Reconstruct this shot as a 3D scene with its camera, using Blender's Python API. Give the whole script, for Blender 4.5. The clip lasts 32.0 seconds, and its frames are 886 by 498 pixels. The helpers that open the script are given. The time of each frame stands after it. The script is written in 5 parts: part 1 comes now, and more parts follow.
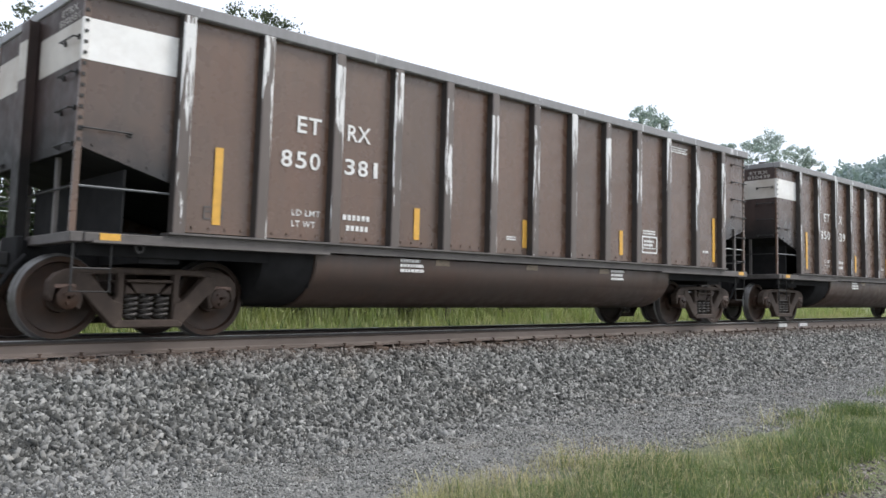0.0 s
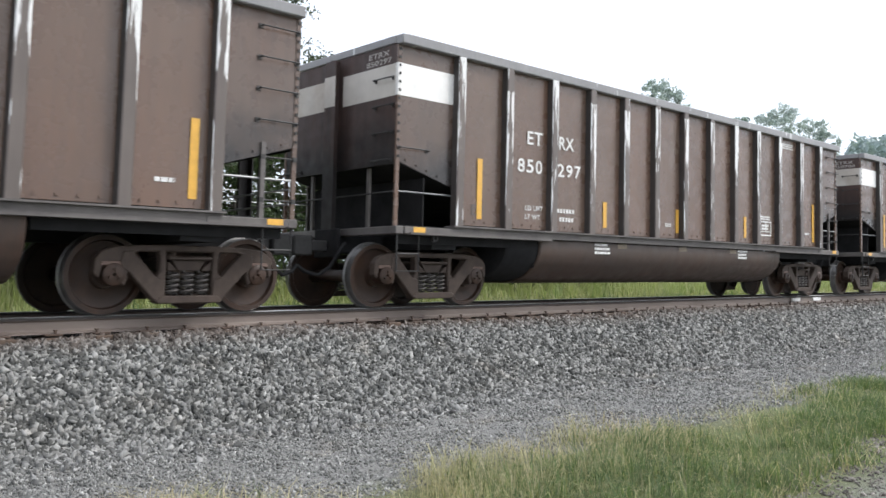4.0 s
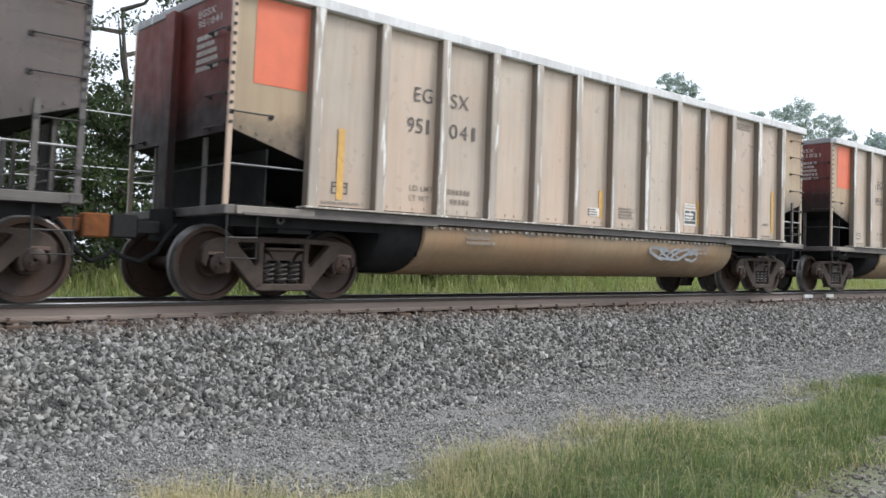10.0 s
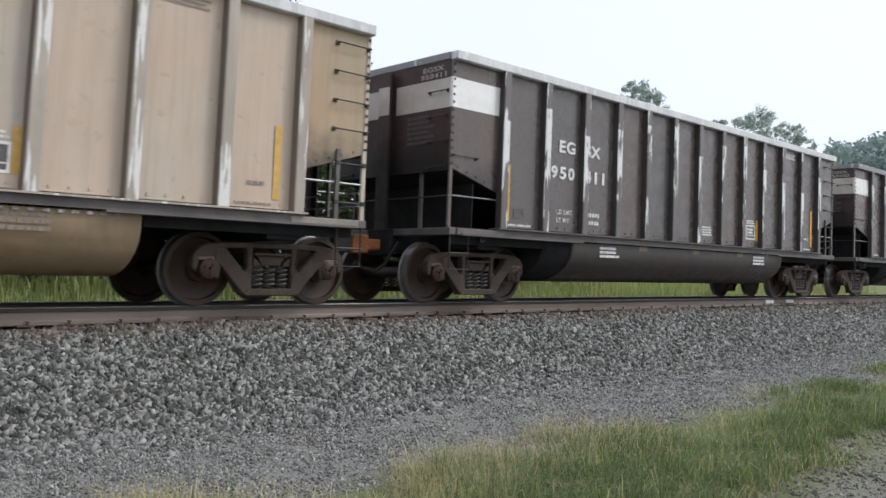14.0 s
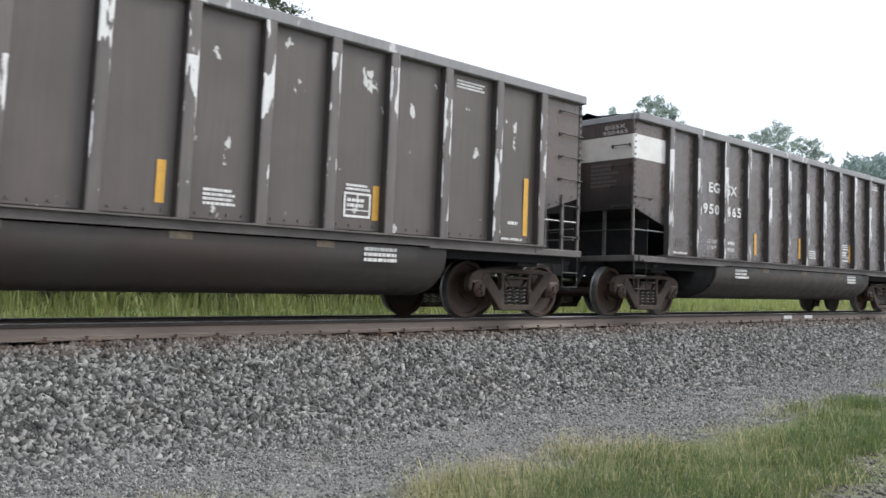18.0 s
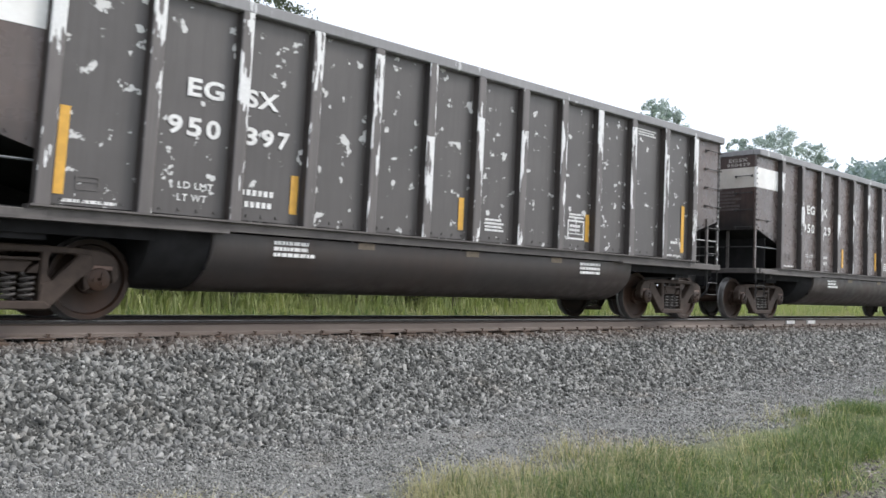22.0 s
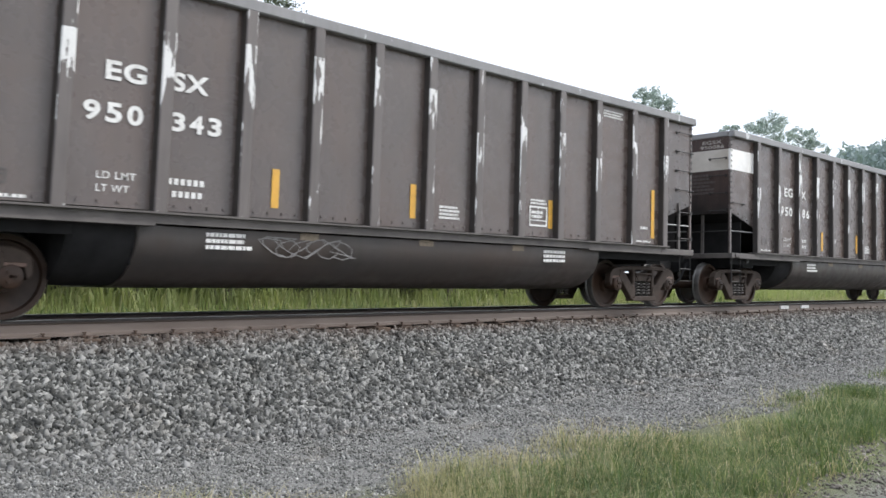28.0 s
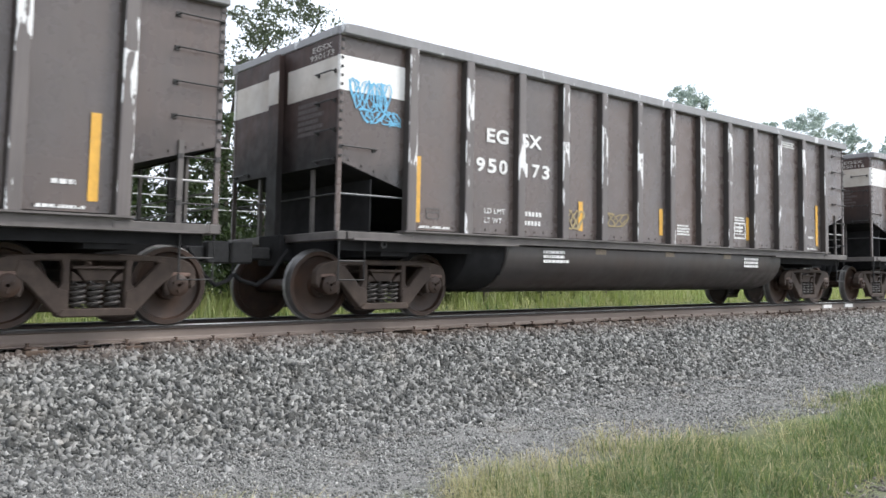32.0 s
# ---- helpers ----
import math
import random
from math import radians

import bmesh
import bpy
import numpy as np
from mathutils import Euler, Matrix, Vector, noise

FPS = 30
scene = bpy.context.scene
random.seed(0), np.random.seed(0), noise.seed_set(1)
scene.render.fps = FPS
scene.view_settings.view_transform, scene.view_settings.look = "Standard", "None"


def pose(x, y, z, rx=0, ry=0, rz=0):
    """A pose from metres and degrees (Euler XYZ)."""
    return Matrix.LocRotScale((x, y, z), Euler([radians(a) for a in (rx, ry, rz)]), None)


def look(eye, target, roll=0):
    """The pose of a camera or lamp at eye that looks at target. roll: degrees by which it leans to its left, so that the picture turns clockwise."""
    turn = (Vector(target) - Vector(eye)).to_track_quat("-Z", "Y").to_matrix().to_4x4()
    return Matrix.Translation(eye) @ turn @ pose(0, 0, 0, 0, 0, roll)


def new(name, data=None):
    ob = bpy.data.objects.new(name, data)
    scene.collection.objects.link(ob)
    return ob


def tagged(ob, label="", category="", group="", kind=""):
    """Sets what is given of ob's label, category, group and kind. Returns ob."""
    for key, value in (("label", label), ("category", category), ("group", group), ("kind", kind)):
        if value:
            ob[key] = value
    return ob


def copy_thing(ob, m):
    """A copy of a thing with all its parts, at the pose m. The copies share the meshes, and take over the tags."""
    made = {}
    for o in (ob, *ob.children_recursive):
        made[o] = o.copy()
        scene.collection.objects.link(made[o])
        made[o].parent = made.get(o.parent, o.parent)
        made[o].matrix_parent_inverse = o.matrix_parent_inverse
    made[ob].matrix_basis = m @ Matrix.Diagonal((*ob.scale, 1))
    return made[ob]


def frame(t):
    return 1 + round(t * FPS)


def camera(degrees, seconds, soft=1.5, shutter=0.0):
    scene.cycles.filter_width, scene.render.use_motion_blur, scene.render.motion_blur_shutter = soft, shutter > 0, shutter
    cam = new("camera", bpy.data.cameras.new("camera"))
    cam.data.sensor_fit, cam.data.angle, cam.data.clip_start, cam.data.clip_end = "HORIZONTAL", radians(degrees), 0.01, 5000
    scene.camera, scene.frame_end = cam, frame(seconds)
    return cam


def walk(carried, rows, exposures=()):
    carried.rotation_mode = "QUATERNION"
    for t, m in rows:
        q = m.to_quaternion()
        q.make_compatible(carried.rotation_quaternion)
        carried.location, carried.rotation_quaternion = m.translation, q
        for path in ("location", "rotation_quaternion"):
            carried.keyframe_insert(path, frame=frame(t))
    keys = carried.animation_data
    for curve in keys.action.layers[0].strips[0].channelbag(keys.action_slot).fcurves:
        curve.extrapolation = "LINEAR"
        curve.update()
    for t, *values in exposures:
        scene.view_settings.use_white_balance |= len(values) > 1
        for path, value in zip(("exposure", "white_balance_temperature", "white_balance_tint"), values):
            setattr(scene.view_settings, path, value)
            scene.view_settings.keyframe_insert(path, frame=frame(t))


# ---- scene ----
cam = camera(55.11, 32.0, soft=1.55, shutter=0.62)
# the phone reads its sensor row by row, in about 18 ms
scene.cycles.rolling_shutter_type, scene.cycles.rolling_shutter_duration = "TOP", 0.12
EYE = (0.0, -10.303, 0.451)
# seconds, tilt, lean, turn of the hand-held camera
walk(cam, [
    (0.0, pose(*EYE, 93.50, -0.43, -43.86)), (0.5, pose(*EYE, 93.35, -0.34, -43.83)),
    (1.0, pose(*EYE, 93.35, -0.59, -44.15)), (1.5, pose(*EYE, 93.16, -0.49, -44.51)),
    (2.0, pose(*EYE, 91.76, -0.82, -44.97)), (2.5, pose(*EYE, 91.52, -0.40, -44.56)),
    (3.0, pose(*EYE, 91.46, -0.39, -44.07)), (3.5, pose(*EYE, 91.64, -0.23, -43.55)),
    (5.5, pose(*EYE, 92.22, -0.69, -42.23)), (6.0, pose(*EYE, 92.49, -0.95, -42.69)),
    (6.5, pose(*EYE, 92.64, -1.57, -43.36)), (7.0, pose(*EYE, 91.97, -1.80, -43.49)),
    (7.5, pose(*EYE, 92.48, -1.76, -42.91)), (8.0, pose(*EYE, 92.29, -2.45, -43.39)),
    (8.5, pose(*EYE, 91.88, -2.00, -43.37)), (9.0, pose(*EYE, 91.51, -1.58, -43.15)),
    (9.5, pose(*EYE, 91.00, -1.46, -42.92)), (10.0, pose(*EYE, 91.27, -1.00, -42.31)),
    (10.5, pose(*EYE, 91.34, -1.00, -42.46)), (11.0, pose(*EYE, 91.26, -0.70, -42.62)),
    (11.5, pose(*EYE, 91.08, -0.28, -41.64)), (12.0, pose(*EYE, 91.27, -0.95, -42.86)),
    (12.5, pose(*EYE, 91.61, -0.95, -43.78)), (13.0, pose(*EYE, 92.06, -1.05, -44.10)),
    (13.5, pose(*EYE, 92.02, -1.10, -44.36)), (14.0, pose(*EYE, 91.66, -1.14, -44.58)),
    (14.5, pose(*EYE, 91.74, -0.87, -44.91)), (15.0, pose(*EYE, 92.91, -0.94, -44.58)),
    (15.5, pose(*EYE, 93.80, -0.77, -44.68)), (17.5, pose(*EYE, 93.05, -1.31, -43.44)),
    (18.0, pose(*EYE, 92.69, -1.09, -43.54)), (18.5, pose(*EYE, 92.86, -0.86, -44.00)),
    (19.0, pose(*EYE, 93.19, -0.99, -43.90)), (19.5, pose(*EYE, 92.95, -1.13, -44.18)),
    (20.0, pose(*EYE, 93.49, -1.32, -43.60)), (20.5, pose(*EYE, 93.56, -2.25, -43.58)),
    (21.0, pose(*EYE, 93.02, -2.00, -43.21)), (21.5, pose(*EYE, 92.36, -1.57, -43.67)),
    (22.0, pose(*EYE, 92.77, -1.70, -43.37)), (22.5, pose(*EYE, 92.84, -1.53, -43.26)),
    (23.0, pose(*EYE, 92.59, -1.57, -43.45)), (23.5, pose(*EYE, 92.84, -1.62, -43.51)),
    (24.0, pose(*EYE, 92.52, -1.34, -43.91)), (24.5, pose(*EYE, 92.31, -1.34, -43.53)),
    (26.5, pose(*EYE, 92.42, -1.02, -43.79)), (27.0, pose(*EYE, 92.16, -1.02, -43.99)),
    (27.5, pose(*EYE, 92.21, -0.61, -43.60)), (28.0, pose(*EYE, 92.22, -0.61, -43.73)),
    (28.5, pose(*EYE, 92.10, -0.90, -44.18)), (29.0, pose(*EYE, 92.23, -0.23, -43.83)),
    (29.5, pose(*EYE, 91.95, -0.18, -44.33)), (30.0, pose(*EYE, 91.86, 0.12, -43.85)),
    (30.5, pose(*EYE, 91.92, 0.15, -43.14)), (31.0, pose(*EYE, 91.77, 0.57, -42.29)),
    (31.5, pose(*EYE, 92.12, 0.13, -41.37)), (32.0, pose(*EYE, 92.44, 0.14, -41.30)),
], exposures=[
    (0, -0.02), (1, -0.04), (2, 0.09), (3, 0.28), (6, 0.14), (7, 0.18), (8, 0.18), (9, 0.17), (10, 0.10), (11, -0.17), (12, -0.25), (13, -0.27), (14, -0.28), (15, 0.0), (18, 0.0), (19, -0.02), (20, -0.10),
    (21, -0.10), (22, 0.12), (24, 0.10), (27, 0.10), (30, 0.12), (31, 0.25), (32, 0.36)
])


# ---- daylight: a bright, evenly overcast sky ----
world = bpy.data.worlds.new("overcast_sky")
scene.world = world
world.use_nodes = True
wn, wl = world.node_tree.nodes, world.node_tree.links
wn.clear()
sky = wn.new("ShaderNodeTexSky")
sky.sky_type, sky.sun_disc = "NISHITA", False
sky.sun_elevation, sky.sun_rotation = radians(44), radians(127)
sky.air_density, sky.dust_density, sky.ozone_density = 1.0, 6.0, 1.0
grey = wn.new("ShaderNodeHueSaturation")
grey.inputs["Saturation"].default_value = 0.2
wl.new(sky.outputs[0], grey.inputs["Color"])
clear_air = wn.new("ShaderNodeBackground")
clear_air.inputs["Strength"].default_value = 0.05
wl.new(grey.outputs[0], clear_air.inputs["Color"])
cloud = wn.new("ShaderNodeBackground")
cloud.inputs["Color"].default_value = (0.90, 0.98, 1.13, 1)
cloud.inputs["Strength"].default_value = 1.06
both = wn.new("ShaderNodeAddShader")
wl.new(clear_air.outputs[0], both.inputs[0])
wl.new(cloud.outputs[0], both.inputs[1])
out = wn.new("ShaderNodeOutputWorld")
wl.new(both.outputs[0], out.inputs["Surface"])

sun = new("sun", bpy.data.lights.new("sun", "SUN"))
sun.data.energy, sun.data.angle, sun.data.color = 2.1, radians(14), (1.0, 0.982, 0.965)
sun.matrix_basis = look((48, -36, 58), (0, 0, 0))
scene.view_settings.exposure = 0.0


# ---- materials ----
class Nodes:
    """A material's node tree with short ways to add nodes."""

    def __init__(self, name, rough=0.6, metal=0.0):
        self.m = bpy.data.materials.new(name)
        self.m.use_nodes = True
        self.t = self.m.node_tree
        self.b = self.t.nodes["Principled BSDF"]
        self.b.inputs["Roughness"].default_value = rough
        self.b.inputs["Metallic"].default_value = metal
        self.out = self.t.nodes["Material Output"]

    def put(self, kind, **values):
        n = self.t.nodes.new(kind)
        for key, v in values.items():
            n.inputs[key.replace("_", " ")].default_value = v
        return n

    def link(self, a, b):
        self.t.links.new(a, b)

    def place(self, scale=(1, 1, 1), shift=True):
        """Object coordinates, moved by a chance amount for each object."""
        co = self.put("ShaderNodeTexCoord").outputs["Object"]
        if shift:
            info = self.put("ShaderNodeObjectInfo").outputs["Random"]
            mul = self.t.nodes.new("ShaderNodeVectorMath")
            mul.operation = "MULTIPLY_ADD"
            self.link(info, mul.inputs[0])
            mul.inputs[1].default_value = (37, 53, 71)
            self.link(co, mul.inputs[2])
            co = mul.outputs[0]
        mp = self.put("ShaderNodeMapping")
        mp.inputs["Scale"].default_value = scale
        self.link(co, mp.inputs["Vector"])
        return mp.outputs[0]

    def noise(self, at, scale, detail=4.0, rough=0.55):
        n = self.put("ShaderNodeTexNoise", Scale=scale, Detail=detail, Roughness=rough)
        self.link(at, n.inputs["Vector"])
        return n.outputs[0]

    def ramp(self, value, *stops):
        r = self.t.nodes.new("ShaderNodeValToRGB")
        e = r.color_ramp.elements
        while len(e) < len(stops):
            e.new(0.5)
        for i, (p, c) in enumerate(stops):
            e[i].position = p
            e[i].color = (*c, 1) if isinstance(c, tuple) else (c, c, c, 1)
        self.link(value, r.inputs[0])
        return r.outputs[0]

    def mix(self, fac, a, b, blend="MIX"):
        n = self.t.nodes.new("ShaderNodeMix")
        n.data_type, n.blend_type = "RGBA", blend
        for sock, v in ((n.inputs[0], fac), (n.inputs[6], a), (n.inputs[7], b)):
            if isinstance(v, bpy.types.NodeSocket):
                self.link(v, sock)
            elif isinstance(v, tuple):
                sock.default_value = (*v, 1)
            else:
                sock.default_value = v
        return n.outputs[2]

    def color(self, c):
        self.link(c, self.b.inputs["Base Color"])
        return self

    def bump(self, height, strength=0.3, distance=0.01):
        n = self.put("ShaderNodeBump", Strength=strength, Distance=distance)
        self.link(height, n.inputs["Height"])
        self.link(n.outputs[0], self.b.inputs["Normal"])
        return self

    def thin(self, share, tint=1.25):
        """Let part of the light through, as a leaf does."""
        tr = self.put("ShaderNodeBsdfTranslucent")
        src = self.b.inputs["Base Color"].links[0].from_socket
        self.link(self.mix(1.0, src, (tint, tint * 1.1, tint * 0.8), "MULTIPLY"), tr.inputs["Color"])
        mx = self.put("ShaderNodeMixShader")
        mx.inputs[0].default_value = share
        self.link(self.b.outputs[0], mx.inputs[1])
        self.link(tr.outputs[0], mx.inputs[2])
        self.link(mx.outputs[0], self.out.inputs["Surface"])
        return self

    def sum(self, how, a, b, c=None):
        n = self.t.nodes.new("ShaderNodeMath")
        n.operation = how
        for sock, v in zip(n.inputs, (a, b, c)):
            if isinstance(v, bpy.types.NodeSocket):
                self.link(v, sock)
            elif v is not None:
                sock.default_value = v
        return n.outputs[0]

    def island(self):
        return self.put("ShaderNodeNewGeometry").outputs["Random Per Island"]

    def rand(self):
        return self.put("ShaderNodeObjectInfo").outputs["Random"]


def tone(c, k):
    return tuple(min(1.0, v * k) for v in c)


def paint(name, base, grime, rough=0.55, streak=0.5, rust=0.0, rust_at=0.62, soot=None):
    """Weathered railway paint: cloudy fading, run-down grime streaks, fine scuffs, a little rust."""
    n = Nodes(name, rough)
    at = n.place()
    fade = n.ramp(n.noise(at, 0.9, 5), (0.3, tone(base, 0.86)), (0.72, tone(base, 1.14)))
    fade = n.mix(n.ramp(n.noise(n.place((1, 1, 0.5)), 0.8, 4), (0.4, 0.0), (0.68, 0.85)), fade, (base[0] * 1.10, base[1] * 0.92, base[2] * 0.82))
    runs = n.ramp(n.noise(n.place((7, 7, 0.45)), 1.6, 5, 0.65), (0.42, 0.0), (0.75, streak))
    c = n.mix(runs, fade, grime)
    spots = n.ramp(n.noise(at, 22, 3), (0.68, 0.0), (0.78, 0.10))
    c = n.mix(spots, c, tone(grime, 1.25))
    each = n.ramp(n.rand(), (0.0, 0.93), (1.0, 1.07))
    c = n.mix(1.0, c, each, "MULTIPLY")
    if rust:
        r = n.ramp(n.noise(n.place((1, 1, 0.6)), 3.1, 7, 0.7), (rust_at, 0.0), (rust_at + 0.1, rust))
        c = n.mix(r, c, (0.14, 0.062, 0.03))
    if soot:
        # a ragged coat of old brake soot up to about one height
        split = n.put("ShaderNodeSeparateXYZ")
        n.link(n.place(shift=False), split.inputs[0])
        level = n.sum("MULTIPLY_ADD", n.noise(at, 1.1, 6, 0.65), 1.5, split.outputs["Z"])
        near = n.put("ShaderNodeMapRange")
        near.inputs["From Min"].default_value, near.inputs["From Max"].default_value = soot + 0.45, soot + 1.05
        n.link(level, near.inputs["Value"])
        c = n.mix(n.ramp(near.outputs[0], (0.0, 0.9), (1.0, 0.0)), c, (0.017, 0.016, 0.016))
    n.color(c)
    n.link(n.ramp(n.noise(at, 5, 4), (0.3, rough - 0.1), (0.7, min(1, rough + 0.18))), n.b.inputs["Roughness"])
    return n.bump(n.noise(at, 2.2, 3), 0.16, 0.012).m


def peeled(name, base, grime, bare, amount, stretch=0.75, scale=2.6, rub=None, across=1.9):
    """Paint that has come off in long ragged patches, down to a pale undercoat."""
    n = Nodes(name, 0.38)
    at = n.place()
    fade = n.ramp(n.noise(at, 1.1, 5), (0.3, tone(base, 0.86)), (0.72, tone(base, 1.18)))
    runs = n.ramp(n.noise(n.place((9, 9, 0.6)), 1.6, 5, 0.65), (0.42, 0.0), (0.75, 0.5))
    c = n.mix(runs, fade, grime)
    field = n.noise(n.place((across, across, stretch)), scale, 4 if rub else 6, 0.58)
    if rub:
        # each piece is rubbed bare below a height of its own, most at the top of the rub: lowest top, spread of tops, length
        low, spread, length = rub
        split = n.put("ShaderNodeSeparateXYZ")
        n.link(n.place(shift=False), split.inputs[0])
        start = n.sum("MULTIPLY_ADD", n.rand(), spread, low)
        down = n.sum("SUBTRACT", start, split.outputs["Z"])
        near = n.put("ShaderNodeMapRange")
        near.inputs["From Min"].default_value, near.inputs["From Max"].default_value = -length * 0.1, length
        n.link(down, near.inputs["Value"])
        extra = n.ramp(near.outputs[0], (0.0, 0.09), (0.085, 0.09), (0.10, 0.25), (0.45, 0.215), (0.68, 0.12), (1.0, 0.07))
        field = n.sum("ADD", field, extra)
        # the two edges of a post lose their paint first
        edge = n.put("ShaderNodeMapRange")
        edge.inputs["From Min"].default_value, edge.inputs["From Max"].default_value = 0.035, 0.07
        edge.inputs["To Max"].default_value = 0.075
        n.link(n.sum("ABSOLUTE", split.outputs["X"], None), edge.inputs["Value"])
        field = n.sum("ADD", field, edge.outputs[0])
    off = n.ramp(field, (amount, 0.0), (amount + 0.018, 1.0))
    worn = n.mix(n.noise(at, 30, 3), bare, tone(bare, 0.72))
    c = n.mix(off, c, worn)
    return n.color(c).bump(off, 0.25, 0.003).m


def plain(name, base, rough=0.6, metal=0.0, spread=0.25, scale=9.0, dirt=None):
    n = Nodes(name, rough, metal)
    at = n.place()
    c = n.ramp(n.noise(at, scale, 5, 0.6), (0.3, tone(base, 1 - spread)), (0.7, tone(base, 1 + spread)))
    if dirt:
        c = n.mix(n.ramp(n.noise(at, scale * 0.35, 6, 0.7), (0.45, 0.0), (0.68, 0.8)), c, dirt)
    return n.color(c).bump(n.noise(at, scale * 4, 3), 0.2, 0.004).m


BARE = (0.80, 0.79, 0.775)
M = {}
M["brown_panel"] = paint("brown_car_paint", (0.126, 0.083, 0.061), (0.084, 0.059, 0.047), 0.25, 0.45, 0.15, 0.68)
M["brown_rib"] = peeled("brown_rib_paint", (0.118, 0.095, 0.083), (0.07, 0.055, 0.047), BARE, 0.73, 0.45, 2.6, rub=(3.3, 0.5, 1.9), across=6.0)
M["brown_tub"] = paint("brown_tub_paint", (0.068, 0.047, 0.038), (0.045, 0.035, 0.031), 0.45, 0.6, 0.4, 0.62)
M["dark_panel"] = paint("charcoal_brown_car_paint", (0.111, 0.092, 0.085), (0.084, 0.069, 0.064), 0.25, 0.4)
# base colour raised above the panels' for the light the rib faces catch
M["dark_rib"] = peeled("brightened_charcoal_rib_paint", (0.130, 0.112, 0.105), (0.062, 0.052, 0.049), BARE, 0.725, 0.7, 2.6, rub=(2.6, 0.9, 1.0), across=3.6)
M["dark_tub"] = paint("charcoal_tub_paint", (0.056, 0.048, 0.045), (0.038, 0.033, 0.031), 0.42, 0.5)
M["grey_panel"] = paint("charcoal_grey_car_paint", (0.098, 0.086, 0.081), (0.074, 0.064, 0.060), 0.25, 0.4)
M["grey_rib"] = peeled("charcoal_grey_rib_paint", (0.130, 0.115, 0.109), (0.058, 0.053, 0.05), BARE, 0.705, 0.6, 2.6, rub=(2.6, 1.1, 1.5), across=3.6)
M["flaked_panel"] = peeled("flaking_charcoal_paint", (0.085, 0.076, 0.072), (0.062, 0.055, 0.051), (0.66, 0.65, 0.63), 0.62, 1.9, 3.0)
M["patchy_panel"] = peeled("patchy_brown_paint", (0.095, 0.078, 0.070), (0.07, 0.058, 0.054), (0.66, 0.65, 0.63), 0.665, 1.2, 1.5)
M["pale_panel"] = paint("dusty_aluminium_sheet", (0.46, 0.39, 0.32), (0.35, 0.27, 0.19), 0.34, 0.5, 0.0)
M["pale_rib"] = peeled("scuffed_aluminium_post", (0.37, 0.32, 0.27), (0.26, 0.215, 0.165), (0.78, 0.765, 0.73), 0.555, 0.3, across=4.0)
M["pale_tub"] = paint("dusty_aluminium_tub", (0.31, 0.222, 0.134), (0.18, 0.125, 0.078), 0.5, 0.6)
M["chord"] = peeled("scraped_top_chord", (0.215, 0.21, 0.212), (0.16, 0.15, 0.15), (0.60, 0.60, 0.60), 0.63, 0.5)
M["chord_white"] = peeled("scuffed_white_top_chord", (0.58, 0.58, 0.58), (0.4, 0.39, 0.38), (0.75, 0.75, 0.75), 0.55, 0.5)
M["white"] = plain("dirty_white_paint", (0.80, 0.785, 0.76), 0.5, 0, 0.07, 3, (0.60, 0.57, 0.54))
M["letter"] = plain("white_stencil_paint", (0.74, 0.73, 0.71), 0.6, 0, 0.10, 30, (0.5, 0.48, 0.46))
M["letter_dim"] = plain("faded_stencil_paint", (0.36, 0.33, 0.30), 0.6, 0, 0.2, 30)
M["letter_dark"] = plain("charcoal_stencil_paint", (0.095, 0.085, 0.08), 0.6, 0, 0.15, 30)
M["letter_orange"] = plain("faded_red_stencil_paint", (0.48, 0.16, 0.10), 0.6, 0, 0.2, 30)
M["yellow"] = plain("yellow_reflective_strip", (0.66, 0.36, 0.055), 0.4, 0, 0.12, 12)
M["orange"] = plain("orange_end_panel_paint", (0.64, 0.145, 0.07), 0.5, 0, 0.09, 3)
M["black"] = plain("sooty_black_steel", (0.020, 0.0195, 0.020), 0.9, 0, 0.3, 4)
M["black"].node_tree.nodes["Principled BSDF"].inputs["Specular IOR Level"].default_value = 0.15
M["tread"] = plain("worn_bright_tread", (0.15, 0.145, 0.14), 0.38, 0.5, 0.3, 5, (0.05, 0.045, 0.04))
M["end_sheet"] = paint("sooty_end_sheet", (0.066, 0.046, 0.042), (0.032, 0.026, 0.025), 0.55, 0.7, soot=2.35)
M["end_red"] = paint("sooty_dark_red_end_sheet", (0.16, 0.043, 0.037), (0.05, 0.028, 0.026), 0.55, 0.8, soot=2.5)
M["iron"] = plain("sooty_iron", (0.030, 0.028, 0.027), 0.6, 0.1, 0.25, 20)
M["rail_iron"] = plain("bare_grab_iron", (0.30, 0.30, 0.30), 0.45, 0.4, 0.2, 20)
M["dull_rail"] = plain("dull_grey_rail_paint", (0.11, 0.115, 0.12), 0.5, 0.2, 0.2, 20)
M["cast"] = plain("rusty_cast_steel", (0.060, 0.043, 0.034), 0.7, 0.0, 0.3, 7, (0.036, 0.025, 0.020))
M["wheel"] = plain("rusty_wheel_steel", (0.036, 0.022, 0.016), 0.5, 0.0, 0.35, 5, (0.062, 0.031, 0.018))
M["cap"] = plain("greasy_bearing_cap", (0.16, 0.105, 0.085), 0.55, 0.3, 0.3, 12)
M["spring"] = plain("dusty_coil_spring", (0.085, 0.076, 0.070), 0.6, 0.2, 0.2, 20)
M["orange_coupler"] = plain("rust_orange_casting", (0.33, 0.115, 0.035), 0.8, 0, 0.3, 8, (0.12, 0.06, 0.035))
M["coal"] = plain("coal", (0.03, 0.03, 0.032), 0.5, 0, 0.4, 14)
M["spray_blue"] = plain("blue_spray_paint", (0.13, 0.40, 0.60), 0.5, 0, 0.15, 12)
